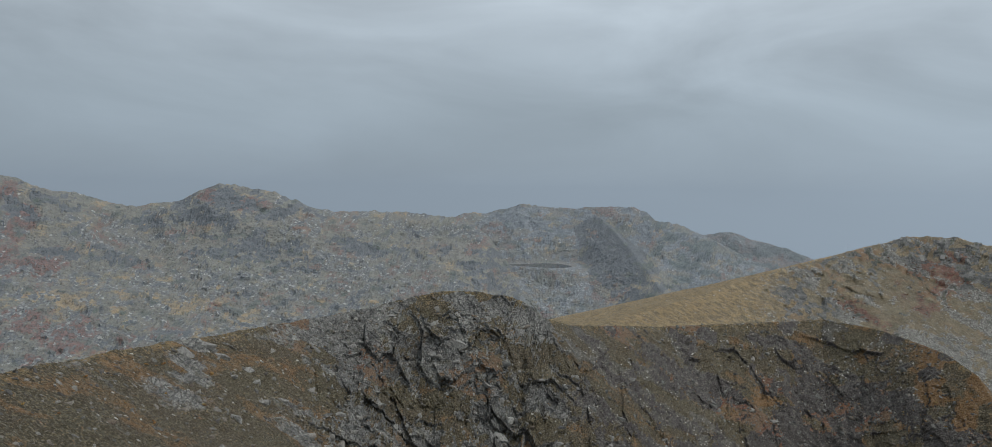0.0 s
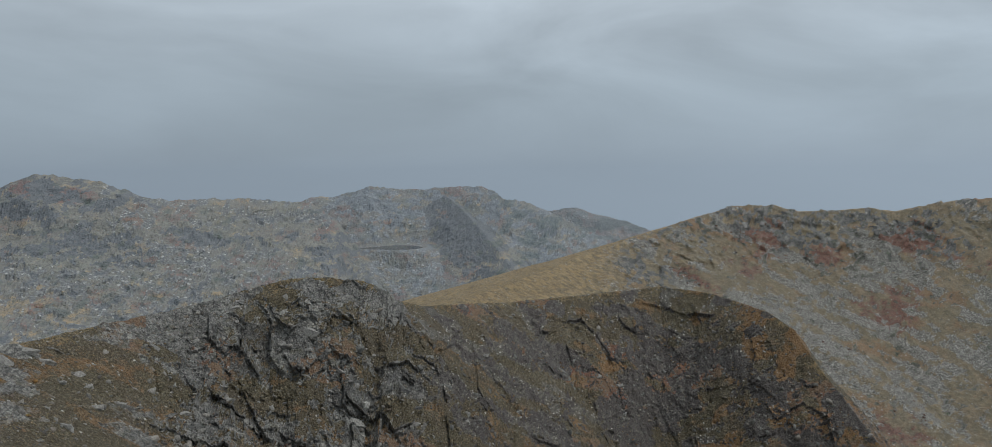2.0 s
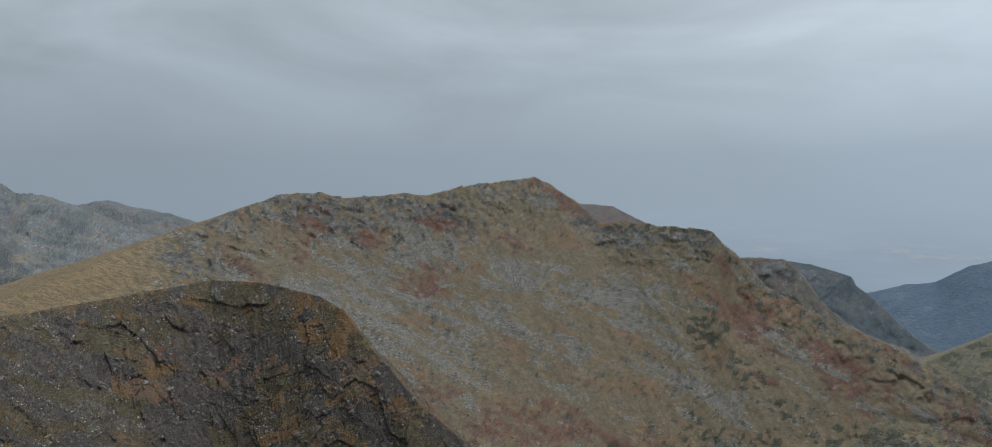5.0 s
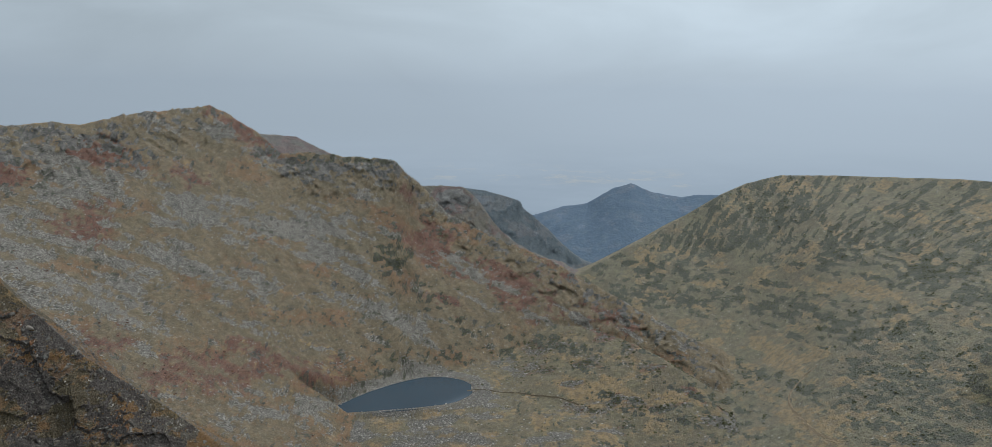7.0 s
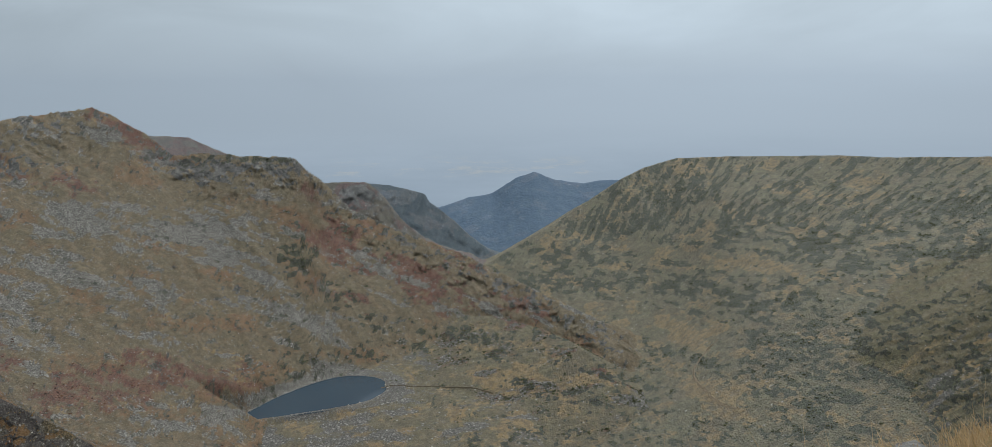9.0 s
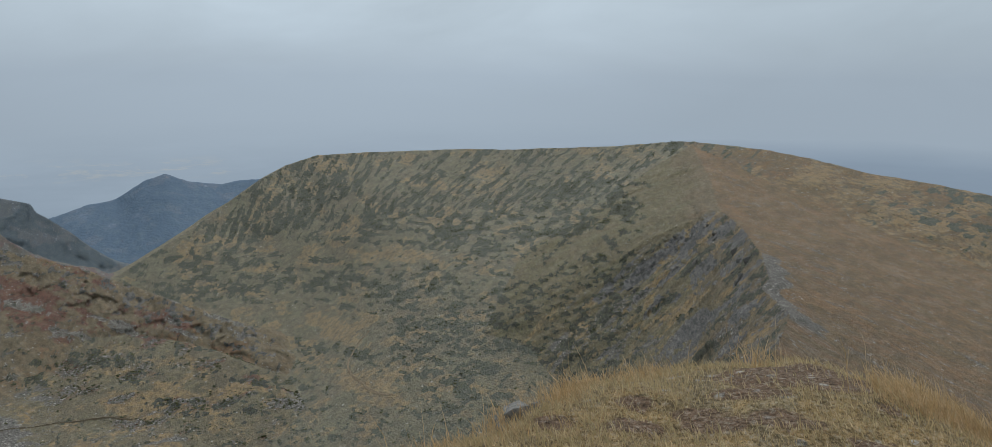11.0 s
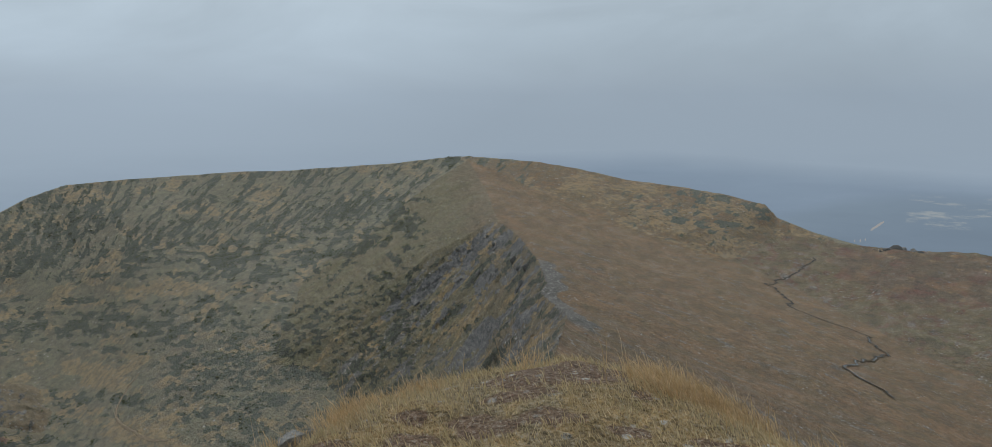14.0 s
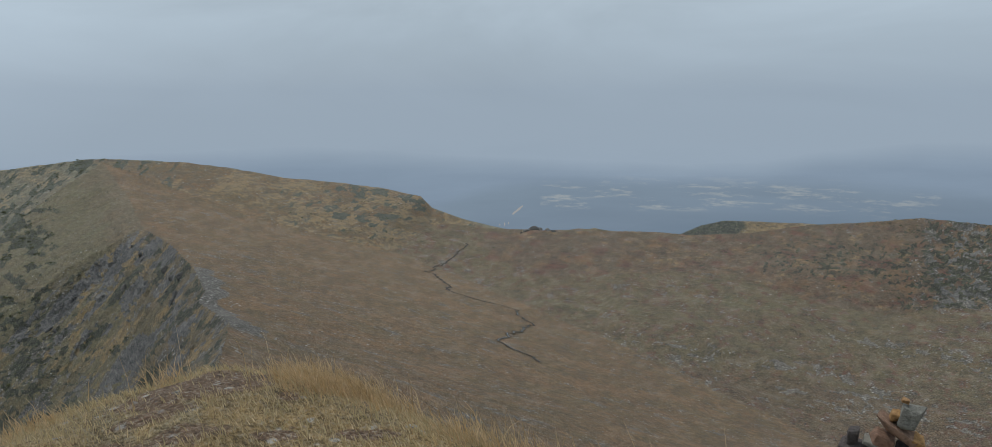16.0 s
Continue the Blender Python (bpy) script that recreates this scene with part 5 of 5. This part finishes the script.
for k in range(110):
    g = np.random.default_rng(900 + k)
    b = g.uniform(-22, 32)
    top = np.interp(b, (-34, -20, -5, 2, 6, 18, 23, 30, 33), (-12.2, -10.4, -7.9, -8.2, -9.8, -9, -8.5, -10, -13))
    s = g.uniform(.6, 1.7)
    boulder(b, top - g.uniform(.5, 9.0), (s * g.uniform(1, 1.8), s * g.uniform(.6, .9), s * g.uniform(.5, 1.0)), SLABS[k % 8], g.uniform(0, 360), g.uniform(-30, 40), (slab_stone, dark_slab, slab_stone)[k % 3])

# crags of the cliff ridge and of the mountain's crest
cliff_stone = island_tones("cliff_stone", [(.12, .12, .12), (.16, .158, .15), (.20, .19, .17)], .9, by_object=True)
for k in range(34):
    g = np.random.default_rng(1300 + k)
    b = g.uniform(107.5, 116.2)
    top = np.interp(b, (107, 110, 113.9, 115.5, 116.9), (-13.5, -11.5, -9.4, -10.6, -12.3))
    s = g.uniform(2.2, 5.0)
    boulder(b, top - g.uniform(.2, 3.4) ** 1.1, (s * .7, s * g.uniform(.5, .8), s * g.uniform(1.0, 1.7)), SLABS[k % 8], g.uniform(0, 360), g.uniform(15, 40), cliff_stone, "crag", parent=cliff_side)
for k in range(46):
    g = np.random.default_rng(1500 + k)
    b = g.uniform(27.5, 45) if k % 3 else g.uniform(50, 59.5)
    top = np.interp(b, (27.9, 31.9, 36.3, 39.9, 45.6, 50, 53.6, 58.1, 60.1), (-2.65, -3, -2.7, -2.4, -1.65, -4.8, -5, -5.4, -7.3))
    s = g.uniform(3.0, 6.5)
    boulder(b, top - .25 - g.uniform(0, 1.6), (s, s * .7, s * g.uniform(.7, 1.2)), SLABS[k % 8], g.uniform(0, 360), g.uniform(-20, 40), (dark_slab, slab_stone)[k % 2], "crag", parent=mountain)


# ---- stream, path ----
def ribbon(name, rows, width, material, label, category, lift, wander=0.0, seed=0):
    """A narrow band laid on the land along bearings and height angles."""
    pts = [ground_at(b, h)[0] for b, h in rows]
    line = []
    for p, q in zip(pts, pts[1:]):
        steps = max(3, int((q - p).length / 3.0))
        line += [p.lerp(q, i / steps) for i in range(steps)]
    line.append(pts[-1])
    for _ in range(4):
        line = line[:1] + [(a + b * 2 + c) / 4 for a, b, c in zip(line, line[1:], line[2:])] + line[-1:]
    g = np.random.default_rng(seed)
    drift = np.convolve(g.normal(0, wander, len(line) + 8), np.ones(7) / 2.6, "same")[4:-4]
    bm = bmesh.new()
    pairs = []
    for i, p in enumerate(line):
        a, b = line[max(i - 1, 0)], line[min(i + 1, len(line) - 1)]
        across = Vector((-(b - a).y, (b - a).x, 0)).normalized()
        mid = p + across * drift[i]
        half = width * (.75 + .5 * abs(math.sin(i * 1.7 + seed))) / 2
        pairs.append([bm.verts.new((*(mid + across * s * half).xy, height_at(*(mid + across * s * half).xy) + lift)) for s in (-1, -.3, .3, 1)])
    for p, q in zip(pairs, pairs[1:]):
        for j in range(3):
            bm.faces.new((p[j], q[j], q[j + 1], p[j + 1]))
    me = bpy.data.meshes.new(name)
    bm.to_mesh(me), bm.free()
    me.materials.append(material)
    return tagged(new(name, me), label, category, kind="structure")


peat = island_tones("peat_bank", [(.085, .068, .042), (.11, .088, .055)], .5)
wn = Nodes("stream_water", .12)
stream_water = wn.done((.10, .105, .105), wn.bump(wn.noise(.6, 4, .6), .05, .5))
STREAM = ((136.5, -11.0), (135.1, -11.9), (134.6, -12.4), (133.0, -13.0), (134.0, -13.2), (134.4, -13.7), (135.3, -14.6), (137.7, -15.3), (139.0, -15.6), (140.0, -15.9), (140.5, -16.6), (140.3, -17.3), (139.3, -17.6), (139.0, -18.1), (139.7, -18.6), (140.9, -19.1), (141.5, -19.5))
ribbon("stream_bank", STREAM, 1.7, peat, "dark peat banks of a winding brook", "stream bank", .35, 2.4, 3)
ribbon("stream", STREAM, .6, stream_water, "narrow winding mountain brook", "stream", .5, 2.4, 3)
dirt = island_tones("path_dirt", [(.24, .19, .13), (.30, .245, .17)], .4)
ribbon("path", ((88.6, -18.2), (87.6, -19.2), (86.9, -20.6), (88.1, -21.8), (89.9, -22.9)), 1.6, dirt, "pale worn footpath on the valley floor", "path", .3, .8, 5)
ribbon("path", ((130.7, -13.0), (131.6, -13.7), (132.5, -14.4), (133.3, -15.1)), 1.3, dirt, "faint trodden track on the brown slope", "path", .3, .8, 8)
ribbon("path", ((-8.9, -3.4), (-7.0, -3.2), (-4.8, -2.9), (-4.3, -2.5)), 4.0, pale_stone, "pale zigzag footpath below the far saddle", "path", 3.0, 2.5, 9)
ribbon("brook", ((63.4, -21.9), (66, -21.9), (69, -22.1), (72, -22.6)), 1.6, peat, "dark outflow channel of the tarn", "stream", .3, .6, 6)


# ---- small landmarks ----
def pillar():
    at = Vector(spot(-2.66, -2.32, 2752))
    bm = bmesh.new()
    bmesh.ops.create_cone(bm, cap_ends=True, segments=7, radius1=3.2, radius2=1.9, depth=16, matrix=Matrix.Translation(at + Vector((0, 0, 2))))
    for v in bm.verts:
        v.co += Vector(draw.normal(0, .35, 3).tolist())
    me = bpy.data.meshes.new("rock_pinnacle")
    bm.to_mesh(me), bm.free()
    me.materials.append(pale_stone)
    tagged(new("rock_pinnacle", me), "small grey rock pinnacle on the far saddle", "rock")


pillar()


def outcrop():
    """A low knot of dark rocks on the col."""
    for k, (b, h, size) in enumerate(((140.6, -9.98, 6.0), (141.05, -9.86, 7.0), (141.5, -9.88, 6.0), (142.1, -9.98, 5.0), (142.6, -10.05, 4.0), (140.2, -10.1, 3.5))):
        at, c, r = ground_at(b, h - .12)
        v, f = stone_shape(700 + k, 14, .7)
        me = bpy.data.meshes.new("outcrop_rock")
        me.from_pydata(v.tolist(), [], f.tolist())
        me.materials.append(dark_slab)
        ob = new("outcrop_rock", me)
        ob.matrix_world = pose(at.x, at.y, at.z, 8 * k, 5 * k, 50 * k) @ Matrix.Diagonal((size, size * .8, size * .8, 1))
        tagged(ob, "dark lichened outcrop rock on the grassy col", "rock", "rocks on the col")


outcrop()


# ---- summit: grass, stones, cairn ----
def blades(name, roots, heights, widths, bend, material, label, category):
    """Grass: each blade a bent tapering strip of three triangles."""
    k = len(roots)
    a, lean_to = draw.uniform(0, 6.283, k), draw.normal(.6, .9, k)
    side = np.stack([np.cos(a), np.sin(a), 0 * a], -1) * widths[:, None]
    out = np.stack([np.cos(lean_to), np.sin(lean_to), 0 * a], -1) * (heights * bend * draw.uniform(.3, 1.3, k))[:, None]
    up = np.stack([0 * a, 0 * a, heights], -1)
    v = np.stack([roots - side, roots + side, roots + side * .75 + up * .55 + out * .35, roots - side * .75 + up * .55 + out * .35, roots + up * .95 + out], 1)
    base = (np.arange(k) * 5)[:, None, None]
    tris = (np.array([[0, 1, 2], [0, 2, 3], [3, 2, 4]])[None] + base).reshape(-1, 3).astype(np.int32)
    return tagged(tri_mesh(name, v.reshape(-1, 3).astype(np.float32), tris, material), label, category, kind="stuff")


def knoll_spots(count, weight):
    """Places on the knoll, kept by a chance that weight(bearing, share of the way to the rim, x, y) gives."""
    b = draw.uniform(84, 172, count * 6)
    share = np.sqrt(draw.uniform(.16, 1.5, count * 6))
    r = share * knoll_edge(b)
    x, y = r * np.sin(np.radians(b)), r * np.cos(np.radians(b))
    keep = draw.random(count * 6) < weight(b, share, x, y)
    x, y = x[keep][:count], y[keep][:count]
    z = np.array([height_at(p, q) for p, q in zip(x, y)])
    return np.stack([x, y, z], -1)


def bare(x, y):
    """Worn soil: no grass grows there."""
    return step(.44, .6, worn(x, y))


dry_grass = island_tones("dry_grass", [(.54, .37, .18), (.71, .50, .26), (.84, .65, .41), (.62, .43, .22)], .05, .7)


def see_through(mat):
    """Thin blades let half of the light through."""
    tree = mat.node_tree
    b = tree.nodes["Principled BSDF"]
    leaf, both = tree.nodes.new("ShaderNodeBsdfTranslucent"), tree.nodes.new("ShaderNodeMixShader")
    tree.links.new(b.inputs["Base Color"].links[0].from_socket, leaf.inputs["Color"])
    both.inputs[0].default_value = .5
    tree.links.new(b.outputs[0], both.inputs[1]), tree.links.new(leaf.outputs[0], both.inputs[2])
    tree.links.new(both.outputs[0], tree.nodes["Material Output"].inputs["Surface"])


see_through(dry_grass)
short_grass = island_tones("short_grass", [(.55, .42, .23), (.68, .53, .30), (.80, .66, .43), (.45, .38, .20)], .04, .8)

see_through(short_grass)
lawn = knoll_spots(60000, lambda b, s, x, y: (1 - .93 * bare(x, y)) * .9)
blades("short_turf", lawn - [0, 0, .005], draw.uniform(.02, .065, len(lawn)), draw.uniform(.0015, .004, len(lawn)), .8, short_grass, "short dry trampled grass on the summit", "grass")
tufts = knoll_spots(520, lambda b, s, x, y: (np.clip(step(.82, .97, s) * step(1.35, 1.12, s), 0, 1) * (.10 + .9 * (step(111, 104, b) + step(122, 125, b) * step(133, 130, b))) + .012) * (1 - .8 * bare(x, y)) * (.04 + .96 * (fbm(x, y, .45, 3, 97) > .08)))
per = 85
centre = np.repeat(tufts, per, 0)
roots = centre + np.concatenate([draw.normal(0, .075, (len(centre), 2)), np.zeros((len(centre), 1))], 1)
where = np.degrees(np.arctan2(tufts[:, 0], tufts[:, 1]))
tall = np.repeat(draw.uniform(.06, .17, len(tufts)) * (1 + .9 * fbm(tufts[:, 0], tufts[:, 1], .5, 2, 98)) * np.where(where < 113, .8, 1), per) * draw.uniform(.55, 1.15, len(centre))
blades("tall_dry_grass", roots - [0, 0, .02], tall, draw.uniform(.0016, .0036, len(roots)), .75, dry_grass, "tall golden dry grass tufts along the summit rim", "grass")
stalk = knoll_spots(110, lambda b, s, x, y: step(.75, .95, s) * step(1.4, 1.2, s) * .8)
blades("seed_stalks", stalk, draw.uniform(.22, .42, len(stalk)), draw.uniform(.0012, .0022, len(stalk)), .35, dry_grass, "thin dry seed stalks above the grass", "grass")
pebbles = knoll_spots(520, lambda b, s, x, y: .06 + .9 * bare(x, y) * (s < 1.1))
scatter("summit_stones", STONES, pebbles, draw.lognormal(-4.3, .55, len(pebbles)).clip(.005, .05), island_tones("summit_stone", [(.16, .12, .10), (.26, .22, .19), (.38, .35, .31), (.22, .14, .11)], .02), "small stones lying in the worn summit soil", "stones", .6, .25)


def rock_pile():
    """Grey lichened rocks below the left rim of the knoll."""
    spots = []
    for b, r in ((98.3, 4.45), (99.0, 4.5), (99.8, 4.55), (100.5, 4.6), (101.2, 4.7), (99.4, 4.78), (100.6, 4.95), (98.6, 4.7), (100.0, 4.88)):
        spots.append((r * math.sin(radians(b)), r * math.cos(radians(b))))
    for k, (x, y) in enumerate(spots):
        v, f = stone_shape(400 + k, 14, .6)
        me = bpy.data.meshes.new("rock")
        me.from_pydata(v.tolist(), [], f.tolist())
        me.materials.append(lichen_stone)
        ob = new("rock", me)
        s = .08 + .03 * (k % 3)
        ob.matrix_world = pose(x, y, height_at(x, y) + s * .55, 10 * (k % 4), -8 * (k % 3), 47 * k) @ Matrix.Diagonal((s * 1.3, s, s, 1))
        tagged(ob, "grey lichen-covered rock below the grassy rim", "rock", "rocks below the rim")


lichen_stone = island_tones("lichen_stone", [(.15, .148, .14), (.24, .235, .22), (.34, .335, .30)], .06, by_object=True)
rock_pile()


def cairn():
    """A small stack of flat stones, crowned by an angular grey one."""
    b, reach, foot = 167.3, 3.1, 22.4
    cx, cy = ARM * math.sin(radians(138.3)) + reach * math.sin(radians(b)), ARM * math.cos(radians(138.3)) + reach * math.cos(radians(b))
    base = height_at(cx, cy)
    lift = EYE - reach * math.tan(radians(foot)) - base
    side = Vector((math.cos(radians(b)), -math.sin(radians(b)), 0))
    root = new("cairn")
    root.location = (cx, cy, base)
    tagged(root, "small cairn of stacked flat stones with orange lichen", "cairn")
    rust_stone = island_tones("rust_stone", [(.20, .12, .085), (.30, .19, .13), (.26, .15, .10)], .02, by_object=True)
    orange_stone = island_tones("orange_stone", [(.30, .17, .08), (.42, .24, .09), (.36, .22, .12)], .015, by_object=True)
    green_stone = island_tones("green_stone", [(.21, .205, .175), (.28, .27, .23), (.34, .29, .21)], .02, by_object=True)
    dark_stone = island_tones("dark_stone", [(.075, .066, .062), (.13, .11, .10)], .02, by_object=True)
    rows = (  # sideways, height, half sizes, roll, material, seed
        (.036, .116, (.042, .045, .050), 14, green_stone, 31), (-.018, .110, (.020, .035, .024), 12, orange_stone, 2), (.012, .172, (.015, .02, .010), 20, orange_stone, 3),
        (-.005, .055, (.084, .060, .021), 29, rust_stone, 4), (.062, .022, (.024, .055, .020), 24, orange_stone, 5), (-.052, .014, (.045, .055, .026), 20, rust_stone, 6),
        (.015, -.018, (.030, .05, .026), 10, dark_stone, 7), (-.150, .000, (.026, .04, .034), -4, dark_stone, 8), (-.078, -.006, (.045, .05, .010), 16, green_stone, 9),
        (-.01, -.052, (.10, .08, .024), -5, rust_stone, 10), (-.13, -.058, (.075, .07, .034), 6, dark_stone, 11), (.085, -.058, (.05, .06, .03), -12, rust_stone, 12),
        (.0, -.105, (.13, .10, .030), 4, dark_stone, 13), (-.14, -.125, (.10, .09, .036), -7, rust_stone, 14), (.12, -.13, (.09, .08, .035), 6, dark_stone, 15),
        (-.02, -.17, (.16, .12, .036), 2, rust_stone, 16), (-.17, -.205, (.11, .10, .045), 5, dark_stone, 17), (.15, -.21, (.11, .10, .045), -6, dark_stone, 18), (.0, -.25, (.17, .14, .05), 0, dark_stone, 19),
        (-.10, -.33, (.15, .13, .05), 3, rust_stone, 20), (.11, -.33, (.15, .13, .05), -3, dark_stone, 21))
    for s, h, half, roll, material, seed in rows:
        g = np.random.default_rng(500 + seed)
        corners = np.array([(i, j, k) for i in (-1, 1) for j in (-1, 1) for k in (-1, 1)], float) * g.uniform(.42, 1.0, (8, 3))
        v, f = hull(np.concatenate([corners, g.uniform(-.95, .95, (5, 3))]))
        bm = bmesh.new()
        vs = [bm.verts.new(p) for p in v.tolist()]
        for t in f.tolist():
            bm.faces.new([vs[i] for i in t])
        bmesh.ops.bevel(bm, geom=bm.edges, offset=.05, segments=1, affect="EDGES")
        me = bpy.data.meshes.new("stone")
        bm.to_mesh(me), bm.free()
        me.materials.append(material)
        ob = new("stone", me)
        ob.matrix_world = Matrix.Translation(Vector((cx, cy, base)) + side * (s - .03) + Vector((0, 0, h + lift))) @ Matrix.Rotation(radians(90 - b), 4, "Z") @ Matrix.Rotation(radians(-90), 4, "Z") @ Matrix.Rotation(radians(roll), 4, "Y") @ Matrix.Diagonal((*half, 1))
        ob.parent = root
        ob.matrix_parent_inverse = Matrix.Translation((-cx, -cy, -base))


cairn()
